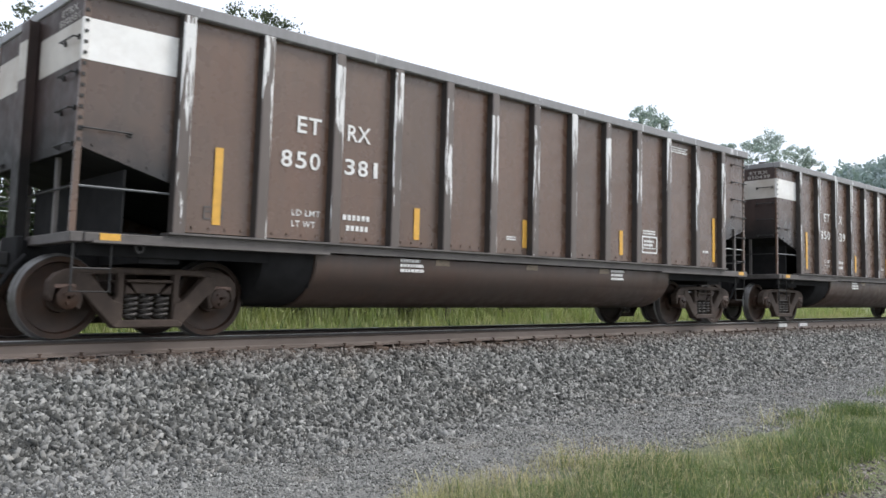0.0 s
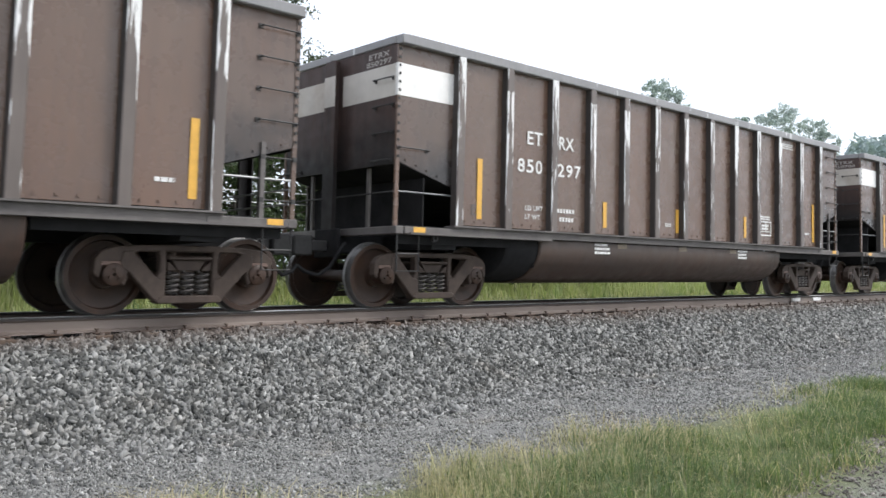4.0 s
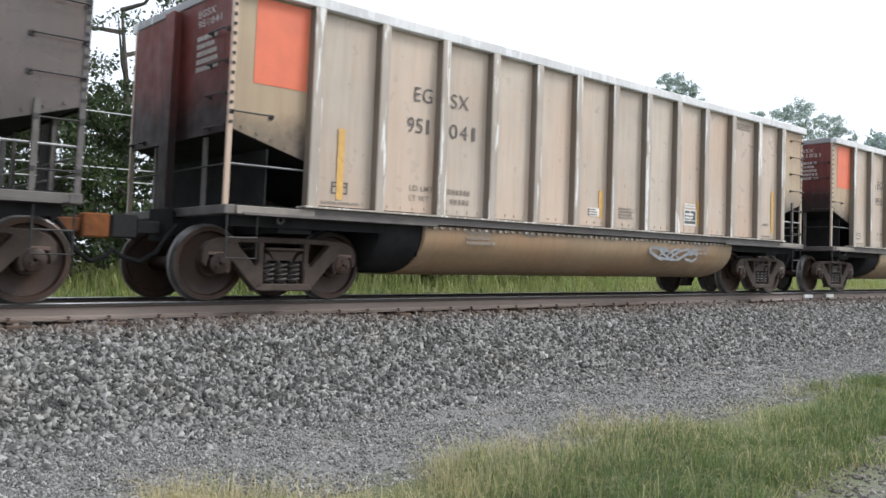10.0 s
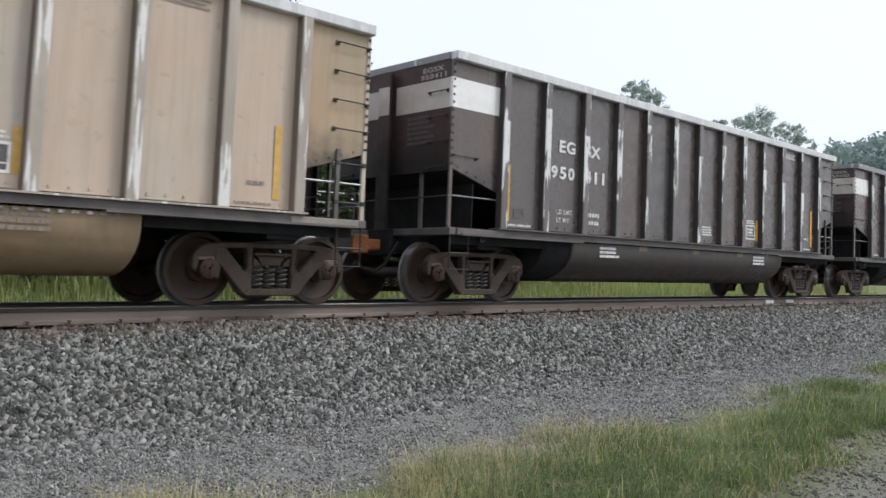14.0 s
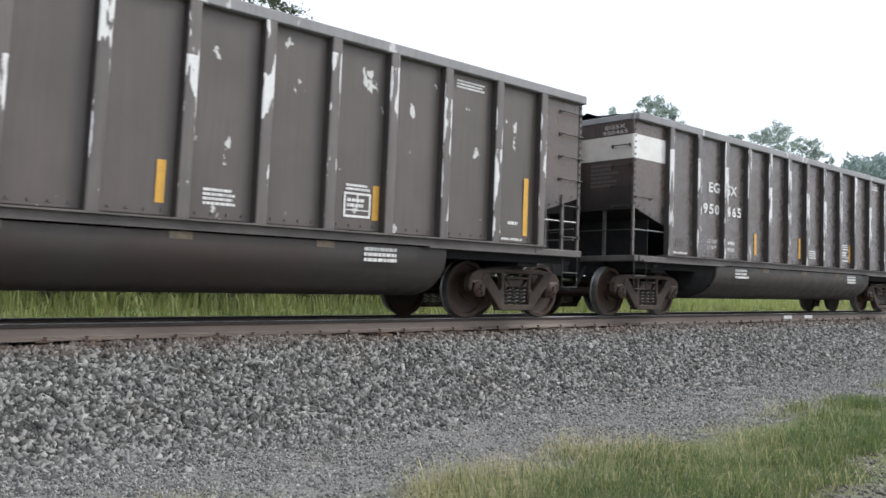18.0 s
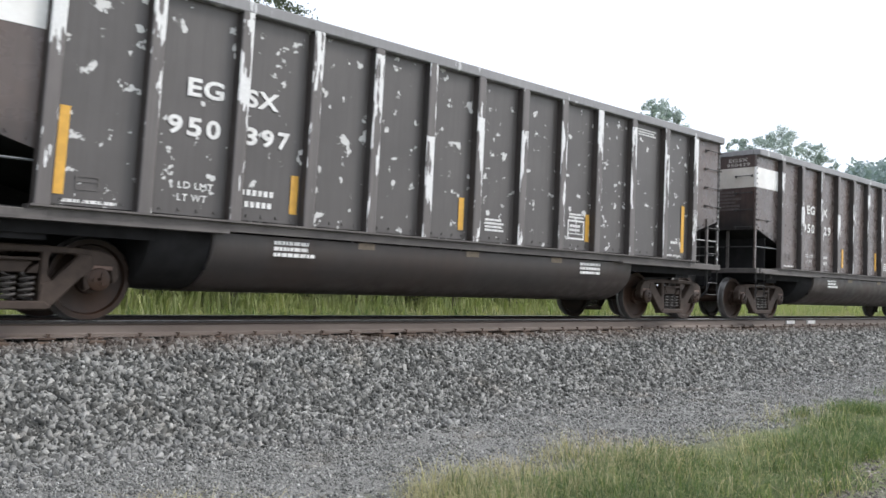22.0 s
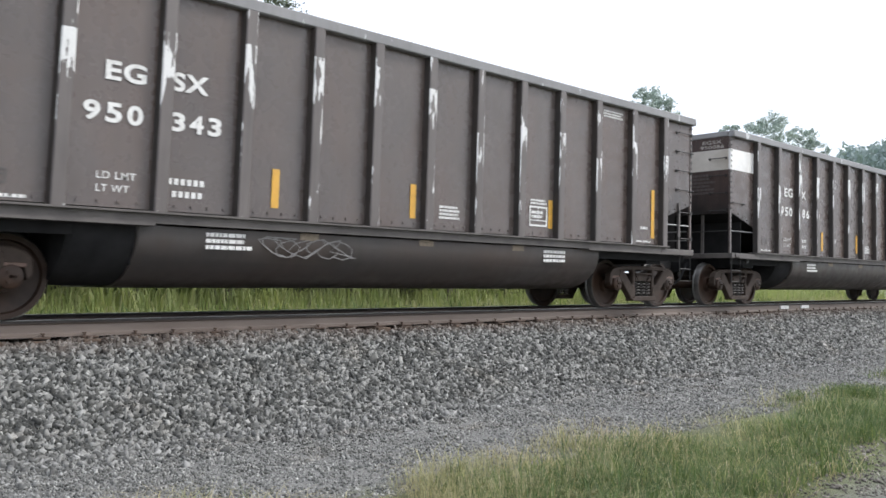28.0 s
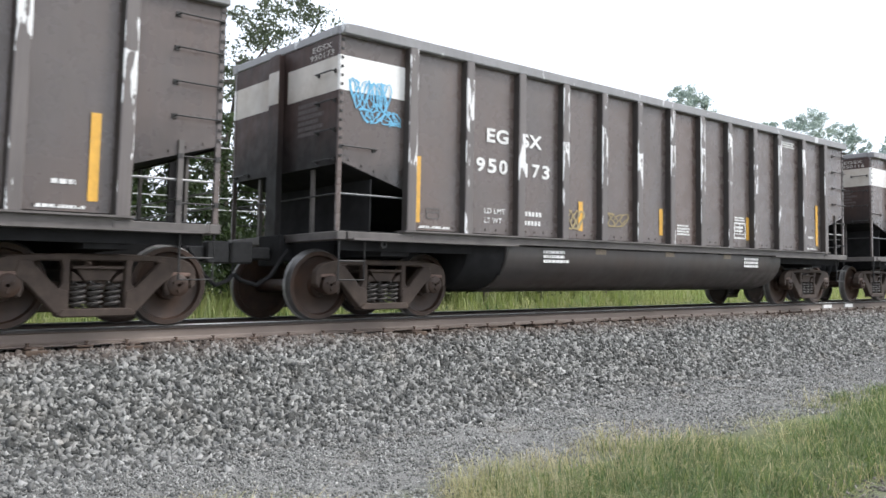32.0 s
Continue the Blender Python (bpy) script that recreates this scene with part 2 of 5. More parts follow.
M["spray_yellow"] = plain("faded_yellow_spray_paint", (0.30, 0.235, 0.12), 0.6, 0, 0.25, 12)
M["spray_grey"] = plain("chalky_grey_spray_paint", (0.17, 0.162, 0.158), 0.6, 0, 0.25, 12)
M["spray_pale"] = plain("bluish_grey_spray_paint", (0.215, 0.225, 0.235), 0.6, 0, 0.3, 12)
M["faded_yellow"] = plain("faded_yellow_reflective_strip", (0.58, 0.345, 0.095), 0.5, 0, 0.15, 12)
M["tag"] = plain("faded_tan_tag", (0.20, 0.155, 0.11), 0.6, 0, 0.3, 25)
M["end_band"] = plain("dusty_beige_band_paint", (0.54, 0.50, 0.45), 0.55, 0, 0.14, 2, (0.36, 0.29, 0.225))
M["letter_faint"] = plain("almost_gone_stencil_paint", (0.095, 0.078, 0.074), 0.6, 0, 0.25, 30)
M["letter_soft"] = plain("worn_grey_stencil_paint", (0.235, 0.195, 0.16), 0.6, 0, 0.25, 30)
for k in ("wheel", "cast", "end_sheet", "end_red"):
    M[k].node_tree.nodes["Principled BSDF"].inputs["Specular IOR Level"].default_value = 0.3
M["letter_peach"] = plain("rust_stained_stencil_paint", (0.68, 0.58, 0.47), 0.6, 0, 0.12, 14, (0.55, 0.40, 0.28))
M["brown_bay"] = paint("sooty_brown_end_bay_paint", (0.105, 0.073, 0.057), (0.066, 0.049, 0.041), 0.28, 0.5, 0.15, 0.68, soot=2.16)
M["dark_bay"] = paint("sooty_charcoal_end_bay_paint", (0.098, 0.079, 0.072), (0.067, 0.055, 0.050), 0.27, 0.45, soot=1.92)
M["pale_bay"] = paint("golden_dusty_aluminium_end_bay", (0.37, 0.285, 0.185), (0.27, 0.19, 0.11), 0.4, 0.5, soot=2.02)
# shade on the side posts' flanks, put into a darker paint
M["flank"] = paint("shaded_post_flank_paint", (0.046, 0.040, 0.037), (0.028, 0.025, 0.024), 0.7, 0.5)
for k in ("brown_panel", "dark_panel", "grey_panel", "pale_panel", "brown_bay", "dark_bay"):
    M[k].node_tree.nodes["Principled BSDF"].inputs["Specular IOR Level"].default_value = 0.55


# ---- mesh helpers ----
def box(bm, x0, x1, y0, y1, z0, z1):
    v = [bm.verts.new(p) for p in ((x0, y0, z0), (x1, y0, z0), (x1, y1, z0), (x0, y1, z0), (x0, y0, z1), (x1, y0, z1), (x1, y1, z1), (x0, y1, z1))]
    for f in ((3, 2, 1, 0), (4, 5, 6, 7), (0, 1, 5, 4), (1, 2, 6, 5), (2, 3, 7, 6), (3, 0, 4, 7)):
        bm.faces.new([v[i] for i in f])
    return bm


def solid(bm, outline, y0, y1):
    """A closed outline of (x, z) points, as a plate from y0 to y1."""
    a = [bm.verts.new((x, y0, z)) for x, z in outline]
    b = [bm.verts.new((x, y1, z)) for x, z in outline]
    bm.faces.new(a), bm.faces.new(b[::-1])
    for i in range(len(a)):
        j = (i + 1) % len(a)
        bm.faces.new((a[i], b[i], b[j], a[j]))
    return bm


def loft(bm, sections, close=True):
    """Skin through sections of equally many points; closed round each, capped at both ends."""
    rings = [[bm.verts.new(p) for p in s] for s in sections]
    n = len(rings[0])
    for a, b in zip(rings, rings[1:]):
        for i in range(n if close else n - 1):
            j = (i + 1) % n
            bm.faces.new((a[i], a[j], b[j], b[i]))
    if close:
        bm.faces.new(rings[0][::-1]), bm.faces.new(rings[-1])
    return bm


def rod(bm, points, r, sides=6):
    """A round bar through the points."""
    pts = [Vector(p) for p in points]
    secs = []
    for i, p in enumerate(pts):
        d = (pts[min(i + 1, len(pts) - 1)] - pts[max(i - 1, 0)]).normalized()
        u = d.orthogonal().normalized() if abs(d.z) > 0.9 else d.cross(Vector((0, 0, 1))).normalized()
        w = d.cross(u)
        secs.append([p + (u * math.cos(k * math.tau / sides) + w * math.sin(k * math.tau / sides)) * r for k in range(sides)])
    return loft(bm, secs)


def lathe(bm, profile, sides):
    """A ring turned round the y axis from a closed profile of (y, radius)."""
    rings = []
    for k in range(sides):
        a = k * math.tau / sides
        rings.append([bm.verts.new((r * math.sin(a), y, r * math.cos(a))) for y, r in profile])
    n = len(profile)
    for k in range(sides):
        a, b = rings[k], rings[(k + 1) % sides]
        for i in range(n):
            j = (i + 1) % n
            bm.faces.new((a[i], a[j], b[j], b[i]))
    return bm


def bevel(bm, width=0.008, segments=1):
    bmesh.ops.recalc_face_normals(bm, faces=bm.faces)
    bmesh.ops.bevel(bm, geom=[e for e in bm.edges if len(e.link_faces) == 2 and e.calc_face_angle(0) > 0.5], offset=width, segments=segments, affect="EDGES", profile=0.6)
    return bm


def finish(name, bm, material, smooth=False):
    bmesh.ops.recalc_face_normals(bm, faces=bm.faces)
    me = bpy.data.meshes.new(name)
    bm.to_mesh(me)
    bm.free()
    me.materials.append(material)
    if smooth:
        me.polygons.foreach_set("use_smooth", [True] * len(me.polygons))
        me.set_sharp_from_angle(angle=radians(38))
    return me


def part(name, data, material=None, parent=None, label="", at=None, smooth=False):
    """One mesh object under its thing. data: a bmesh, or a mesh shared with alike parts."""
    me = finish(name, data, material, smooth) if isinstance(data, bmesh.types.BMesh) else data
    ob = new(name, me)
    ob.parent = parent
    if at is not None:
        ob.matrix_basis = at
    return tagged(ob, label)


LETTERS = {}


def lettering(text, height, width, material, bold=0.0):
    """Stencilled writing as a thin mesh that stands in the xz plane, its lower left corner at the origin."""
    key = (text, height, width, material.name)
    if key not in LETTERS and text.isdigit() and len(text) == 3:
        # figures stand in cells of one width
        cell = width * 0.275
        LETTERS[key] = []
        for i, ch in enumerate(text):
            w = cell * (0.42 if ch == "1" else 1.0)
            for one in lettering(ch, height, w, material, bold):
                moved = one.copy()
                moved.transform(Matrix.Translation(((width - cell) / 2 * i + (cell - w) / 2, 0, 0)))
                LETTERS[key].append(moved)
    if key not in LETTERS:
        cu = bpy.data.curves.new("lettering", "FONT")
        cu.body, cu.size, cu.space_character, cu.offset = text, 1.0, 1.1, bold
        ob = new("lettering", cu)
        bpy.context.view_layer.update()
        me = bpy.data.meshes.new_from_object(ob.evaluated_get(bpy.context.evaluated_depsgraph_get()))
        bpy.data.objects.remove(ob)
        bpy.data.curves.remove(cu)
        co = np.empty(len(me.vertices) * 3)
        me.vertices.foreach_get("co", co)
        co = co.reshape(-1, 3)
        co -= (co[:, 0].min(), co[:, 1].min(), 0)
        k = height / co[:, 1].max()
        me.vertices.foreach_set("co", np.stack([co[:, 0] * width / co[:, 0].max(), 0 * co[:, 0], co[:, 1] * k], 1).ravel())
        me.materials.clear()
        me.materials.append(material)
        me.update()
        # one mesh for each character
        home = list(range(len(me.vertices)))

        def root(i):
            while home[i] != i:
                i = home[i]
            return i

        for e in me.edges:
            home[root(e.vertices[0])] = root(e.vertices[1])
        groups = {}
        for p in me.polygons:
            groups.setdefault(root(p.vertices[0]), []).append(tuple(p.vertices))
        chars = []
        for faces in groups.values():
            ids = sorted({i for f in faces for i in f})
            at = {i: k for k, i in enumerate(ids)}
            one = bpy.data.meshes.new("letter")
            one.from_pydata([tuple(me.vertices[i].co) for i in ids], [], [tuple(at[i] for i in f) for f in faces])
            one.materials.append(material)
            chars.append(one)
        bpy.data.meshes.remove(me)
        LETTERS[key] = chars
    return LETTERS[key]


def bars(lines, length, height, seed=0):
    """Rows of small bars where the writing is too small to read."""
    rnd, bm = random.Random(seed), bmesh.new()
    pitch = height / (lines * 1.6 - 0.6)
    for i in range(lines):
        z = height - (i * 1.6 + 1) * pitch
        x = 0.0
        end = length * rnd.uniform(0.72, 1.0)
        while x < end:
            w = min(rnd.uniform(0.5, 1.6) * pitch * 1.3, end - x)
            box(bm, x, x + w, -0.002, 0.0, z, z + pitch)
            x += w + pitch * 0.28
    return bm


def figures(count, length, height):
    """A row of equal bars, one for each figure that is too small to read."""
    bm, step = bmesh.new(), length / count
    for i in range(count):
        box(bm, i * step, i * step + step * 0.66, -0.002, 0.0, 0.0, height)
    return bm


# ---- the hopper-bottomed coal gondola ----
PITCH = 16.18                      # coupled length
FRONT, REAR = -0.12, 14.44         # ends of the body, from the leading axle
RIB = [a + 0.062 for a in (0.96, 2.01, 3.10, 4.12, 5.11, 6.10, 7.10, 8.10, 9.09, 10.08, 11.11, 12.21, 13.27)]
BAY, RIBS = 1.0, 13
SKIN, POST, SILL_Y = 1.385, 1.50, 1.46
NUDGE = -0.028                     # all markings, along the car
Z_SILL, Z_FLOOR, Z_CHORD, Z_TOP = 1.055, 1.205, 3.655, 3.80
TRUCKS = (0.92, 13.26)             # bolster centres
MID = (FRONT + REAR) / 2
SHARED = {}


def shared(key, make):
    if key not in SHARED:
        SHARED[key] = make()
    return SHARED[key]


def rib_mesh(mat, flank):
    """Hat-section side post, standing proud of the skin, foot on the sill."""
    bm, d, w = bmesh.new(), POST - SKIN, 0.078
    loft(bm, [[(-w - 0.008, 0, z), (-w, -d + 0.012, z), (-w + 0.014, -d, z), (w - 0.014, -d, z), (w, -d + 0.012, z), (w + 0.008, 0, z)] for z in (Z_FLOOR - 0.02, Z_FLOOR + 0.6, 2.4, Z_CHORD + 0.004)])
    me = finish("rib", bm, mat)
    # the flanks are painted darker for their shade; only the face is rubbed
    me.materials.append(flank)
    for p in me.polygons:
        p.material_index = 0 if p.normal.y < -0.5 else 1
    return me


def panel_mesh(mat):
    """One bay of side sheet, a few millimetres dished, with a lap strip and bolt heads along the foot."""
    bm, h = bmesh.new(), BAY / 2 - 0.004
    nx, nz = 6, 8
    front = [[bm.verts.new((-h + 2 * h * i / nx, 0.010 * math.sin(math.pi * i / nx) * math.sin(math.pi * j / nz), Z_FLOOR + (Z_CHORD - Z_FLOOR) * j / nz)) for i in range(nx + 1)] for j in range(nz + 1)]
    for j in range(nz):
        for i in range(nx):
            bm.faces.new((front[j][i], front[j][i + 1], front[j + 1][i + 1], front[j + 1][i]))
    back = [bm.verts.new(p) for p in ((-h, 0.02, Z_FLOOR), (h, 0.02, Z_FLOOR), (h, 0.02, Z_CHORD), (-h, 0.02, Z_CHORD))]
    bm.faces.new(back[::-1])
    for k in range(4):
        x = -0.30 + 0.2 * k
        box(bm, x - 0.014, x + 0.014, -0.014, -0.0005, Z_FLOOR + 0.045, Z_FLOOR + 0.073)
    return finish("side_panel", bm, mat)


def spring_mesh():
    bm, turns = bmesh.new(), 4.6
    pts = [(0.070 * math.cos(a), 0.070 * math.sin(a), 0.27 * i / 55) for i in range(56) for a in [turns * math.tau * i / 55]]
    rod(bm, pts, 0.0165, 5)
    return finish("spring", bm, M["spring"], True)


def wheelset_mesh():
    """Two flanged wheels with dished plates on an axle, with bolted bearing end caps."""
    bm = bmesh.new()
    for s in (-1, 1):
        prof = [(0.680, 0.40), (0.680, 0.470), (0.688, 0.484), (0.702, 0.484), (0.715, 0.462), (0.735, 0.457), (0.812, 0.452), (0.820, 0.446),
                (0.820, 0.392), (0.806, 0.384), (0.768, 0.375), (0.742, 0.26), (0.776, 0.165), (0.842, 0.155), (0.846, 0.105), (0.700, 0.105), (0.690, 0.16), (0.715, 0.26), (0.712, 0.372)]
        lathe(bm, [(s * y, r) for y, r in prof], 44)
        lathe(bm, [(s * 0.84, 0.10), (s * 0.93, 0.125), (s * 1.085, 0.125), (s * 1.10, 0.105), (s * 1.10, 0.02), (s * 0.84, 0.02)], 20)
        for k in range(3):
            a = k * math.tau / 3
            x, z = 0.058 * math.sin(a), 0.058 * math.cos(a)
            box(bm, x - 0.017, x + 0.017, min(s * 1.098, s * 1.122), max(s * 1.098, s * 1.122), z - 0.017, z + 0.017)
    lathe(bm, [(-0.86, 0.02), (-0.86, 0.088), (0.86, 0.088), (0.86, 0.02)], 16)
    me = finish("wheelset", bm, M["wheel"], True)
    me.materials.append(M["tread"])
    for p in me.polygons:
        if math.hypot(p.center.x, p.center.z) > 0.438:
            p.material_index = 1
    return me


def side_frame_mesh():
    """Cast truck side: a slim top bar, narrow columns, sloping legs with open windows, spring seat and pedestal jaws."""
    bm, y = bmesh.new(), -1.0
    half = [(0.0, 0.795), (0.34, 0.795), (0.66, 0.785), (0.90, 0.765), (1.03, 0.715), (1.10, 0.63), (1.105, 0.47), (1.05, 0.41), (1.03, 0.50), (1.005, 0.59), (0.83, 0.60), (0.70, 0.685), (0.64, 0.715), (0.34, 0.72), (0.0, 0.72)]
    solid(bm, half + [(-x, z) for x, z in half[-2:0:-1]], y - 0.070, y + 0.06)
    for s in (-1, 1):
        for k, outline in enumerate((
                [(0.60, 0.735), (0.80, 0.72), (0.83, 0.60), (0.805, 0.53), (0.715, 0.475), (0.435, 0.175), (0.38, 0.145), (0.285, 0.145), (0.30, 0.40), (0.41, 0.435), (0.665, 0.70)],
                [(0.725, 0.64), (0.815, 0.62), (0.815, 0.36), (0.765, 0.325), (0.735, 0.42)],
                [(0.290, 0.75), (0.385, 0.75), (0.362, 0.66), (0.362, 0.48), (0.43, 0.40), (0.285, 0.30)])):
            solid(bm, [(s * a, b) for a, b in outline], y - 0.082 + 0.006 * k, y + 0.05 - 0.004 * k)
    solid(bm, [(-0.42, 0.150), (-0.37, 0.125), (0.37, 0.125), (0.42, 0.150), (0.35, 0.215), (-0.35, 0.215)], y - 0.11, y + 0.08)
    bevel(bm, 0.013)
    return finish("side_frame", bm, M["cast"])


def bolster_mesh():
    """Bolster with a flared top plate between the columns, centre bowl and brake beams."""
    bm = bmesh.new()
    solid(bm, [(-0.13, 0.505), (0.13, 0.505), (0.215, 0.63), (-0.215, 0.63)], -1.04, 1.04)
    solid(bm, [(-0.27, 0.63), (0.27, 0.63), (0.27, 0.665), (-0.27, 0.665)], -1.09, 1.09)
    for side in (-1, 1):
        for s in (-1, 1):
            solid(bm, [(s * 0.272, 0.61), (s * 0.272, 0.50), (s * 0.15, 0.50), (s * 0.20, 0.56)], *sorted((side * 0.94, side * 1.06)))
    box(bm, -0.19, 0.19, -0.30, 0.30, 0.665, 0.80)
    box(bm, -0.72, 0.72, -0.45, -0.37, 0.40, 0.50)
    box(bm, -0.72, 0.72, 0.37, 0.45, 0.40, 0.50)
    bevel(bm, 0.008)
    return finish("truck", bm, M["cast"])


WHEELSETS = []


def truck(car, x):
    """A two-axle truck: the bolster carries frames, springs and wheelsets."""
    t = part("truck", shared("bolster", bolster_mesh), None, car, "rusty cast-steel two-axle truck", pose(x, 0, 0))
    for turn in (0, 180):
        part("side_frame", shared("frame", side_frame_mesh), None, t, "", pose(0, 0, 0, 0, 0, turn))
        for k in (-0.182, 0.0, 0.182):
            p = pose(0, 0, 0, 0, 0, turn) @ pose(k, -1.0, 0.228)
            part("spring", shared("spring", spring_mesh), None, t, "", p)
        for s in (-1, 1):
            part("bearing_adapter", shared("adapter", lambda: finish("bearing_adapter", bevel(box(bmesh.new(), -0.15, 0.15, -1.075, -0.90, 0.555, 0.605), 0.01), M["cap"])), None, t, "", pose(0, 0, 0, 0, 0, turn) @ pose(s * 0.889, 0, 0))
    for s in (-0.889, 0.889):
        w = part("wheelset", shared("wheelset", wheelset_mesh), None, t)
        w.matrix_parent_inverse = pose(s, 0, 0.457)
        WHEELSETS.append(w)
    return t


def coupler(car, end, mat):
    """Knuckle coupler with its draft box, striker and air hose."""
    s = -1 if end == "front" else 1
    x = FRONT if s < 0 else REAR
    bm = bmesh.new()
    box(bm, *sorted((x - s * 1.2, x + s * 0.10)), -0.19, 0.19, 0.78, 1.10)
    box(bm, *sorted((x + s * 0.08, x + s * 0.16)), -0.28, 0.28, 0.72, 1.14)
    bevel(bm, 0.015)
    c = part("coupler", bm, M["black"], car, "sooty knuckle coupler and draft box")
    bm = bmesh.new()
    box(bm, *sorted((x + s * 0.16, x + s * 0.50)), -0.075, 0.075, 0.80, 0.97)
    solid(bm, [(x + s * 0.48, 0.74), (x + s * 0.80, 0.74), (x + s * 0.80, 1.03), (x + s * 0.48, 1.03)], -0.17, -0.02)
    solid(bm, [(x + s * 0.48, 0.76), (x + s * 0.66, 0.76), (x + s * 0.66, 1.01), (x + s * 0.48, 1.01)], 0.02, 0.17)
    bevel(bm, 0.02)
    part("knuckle", bm, mat, c, "cast knuckle")
    bm = bmesh.new()
    rod(bm, [(x + s * 0.10, -0.42, 0.92), (x + s * 0.22, -0.42, 0.78), (x + s * 0.34, -0.40, 0.58), (x + s * 0.52, -0.36, 0.46), (x + s * 0.72, -0.30, 0.52), (x + s * 0.80, -0.26, 0.60)], 0.028, 8)
    part("air_hose", bm, M["black"], c, "black rubber air hose", smooth=True)
    return c


def grab(car, points, mat=None, r=0.0105, name="grab_iron"):
    bm = bmesh.new()
    rod(bm, points, r, 6)
    if name == "grab_iron":
        # its bolted foot plates
        for x, y, z in (points[0], points[-1]):
            box(bm, x - 0.028, x + 0.028, y - 0.016, y + 0.016, z - 0.028, z + 0.028)
    return part(name, bm, mat or M["iron"], car)


def build_car(style):
    """A gondola of one paint scheme, without its own number."""
    S = style
    label, mats = S["label"], S["mats"]
    car = tagged(new("coal_gondola"), label, "freight car", "coal gondolas of the train")
    pan, rib, tub, chord, end = (M[k] for k in mats)
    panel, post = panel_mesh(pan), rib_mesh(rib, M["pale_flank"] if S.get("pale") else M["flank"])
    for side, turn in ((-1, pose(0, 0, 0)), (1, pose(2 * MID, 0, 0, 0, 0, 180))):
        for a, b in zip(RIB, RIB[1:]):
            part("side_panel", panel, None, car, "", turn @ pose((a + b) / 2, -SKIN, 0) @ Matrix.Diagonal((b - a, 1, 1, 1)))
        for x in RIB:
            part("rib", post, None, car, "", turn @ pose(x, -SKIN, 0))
    # end bays: the sheet's foot follows the slope sheet
    for side in (-1, 1):
        for a, b in ((FRONT + 0.05, RIB[0]), (RIB[-1], REAR - 0.05)):
            first = a < 1
            za, zb = (2.03, 1.715) if first else (1.715, 2.03)
            bm = bmesh.new()
            solid(bm, [(a, za), (b, zb), (b, Z_CHORD), (a, Z_CHORD)], side * SKIN, side * (SKIN - 0.02))
            for k in range(5):
                x, z = a + (b - a) * (k + 0.6) / 5.4, za + (zb - za) * (k + 0.6) / 5.4 + 0.05
                box(bm, x - 0.014, x + 0.014, *sorted((side * SKIN, side * (SKIN + 0.014))), z, z + 0.026)
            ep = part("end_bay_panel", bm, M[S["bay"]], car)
            if first or S.get("band_both"):
                bm = bmesh.new()
                if S["band"] == "orange":
                    box(bm, a + 0.25, b - 0.10, *sorted((side * (SKIN + 0.002), side * (SKIN + 0.006))), 2.60, 3.63)
                else:
                    box(bm, a + 0.0, b - 0.06, *sorted((side * (SKIN + 0.002), side * (SKIN + 0.006))), 2.95, 3.40)
                part("band", bm, M[S["band"]], ep, S["band_label"])
    # top chords
    bm = bmesh.new()
    solid(bm, [(FRONT - 0.02, Z_CHORD), (REAR + 0.02, Z_CHORD), (REAR + 0.02, Z_TOP), (FRONT + 0.18, Z_TOP + 0.0), (FRONT - 0.02, Z_TOP - 0.012)], -POST + 0.012, -SKIN + 0.045)
    bevel(bm, 0.014)
    top = finish("top_chord", bm, chord)
    part("top_chord", top, None, car)
    part("top_chord", top, None, car, "", pose(2 * MID, 0, 0, 0, 0, 180))
    for x in (FRONT - 0.02, REAR - 0.10):
        bm = bevel(box(bmesh.new(), x, x + 0.12, -SKIN + 0.05, SKIN - 0.05, Z_CHORD + 0.02, Z_TOP - 0.008), 0.012)
        part("end_chord", bm, chord if x > 1 else M["chord"], car)
    # side sills: a flanged channel, with its lower lip over the trucks
    bm = bmesh.new()
    box(bm, RIB[0] - 0.12, RIB[-1] + 0.12, -SILL_Y - 0.06, -SKIN + 0.10, Z_FLOOR - 0.045, Z_FLOOR - 0.022)
    box(bm, RIB[0] - 0.12, RIB[-1] + 0.12, -SILL_Y, -SKIN + 0.08, Z_SILL, Z_FLOOR - 0.045)
    for a, b in ((FRONT + 0.2, 3.1), (10.9, REAR - 0.2)):
        box(bm, a, b, -SILL_Y - 0.05, -SKIN + 0.12, Z_SILL - 0.028, Z_SILL)
    sill = finish("side_sill", bm, M["sill"])
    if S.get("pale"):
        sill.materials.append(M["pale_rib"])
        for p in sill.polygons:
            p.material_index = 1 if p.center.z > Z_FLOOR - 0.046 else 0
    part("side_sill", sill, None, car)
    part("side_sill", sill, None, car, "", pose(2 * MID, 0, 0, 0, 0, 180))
    # round-bottomed tub between the trucks
    prof = [(-SKIN + 0.0, 1.035)] + [(-0.575 - (SKIN - 0.575) * math.cos(a), 0.93 - 0.585 * math.sin(a)) for a in (math.pi / 2 * k / 9 for k in range(10))]
    prof += [(-y, z) for y, z in prof[::-1]]
    bm = bmesh.new()
    xs_ = (2.96, 2.98, 5.6, 8.4, 11.34, 11.36)
    loft(bm, [[(x, y * (0.985 if k in (0, 5) else 1), z) for y, z in prof] for k, x in enumerate(xs_)])
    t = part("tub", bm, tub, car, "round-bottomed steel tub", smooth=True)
    # the sooty sump ahead of the tub
    bm = bmesh.new()
    loft(bm, [[(x, y * k, 1.035 + (z - 1.035) * k) for y, z in prof] for x, k in ((2.24, 0.93), (2.30, 0.965), (2.955, 0.97))])
    part("tub_sump", bm, M["black"], car, "sooty black sump", smooth=True)
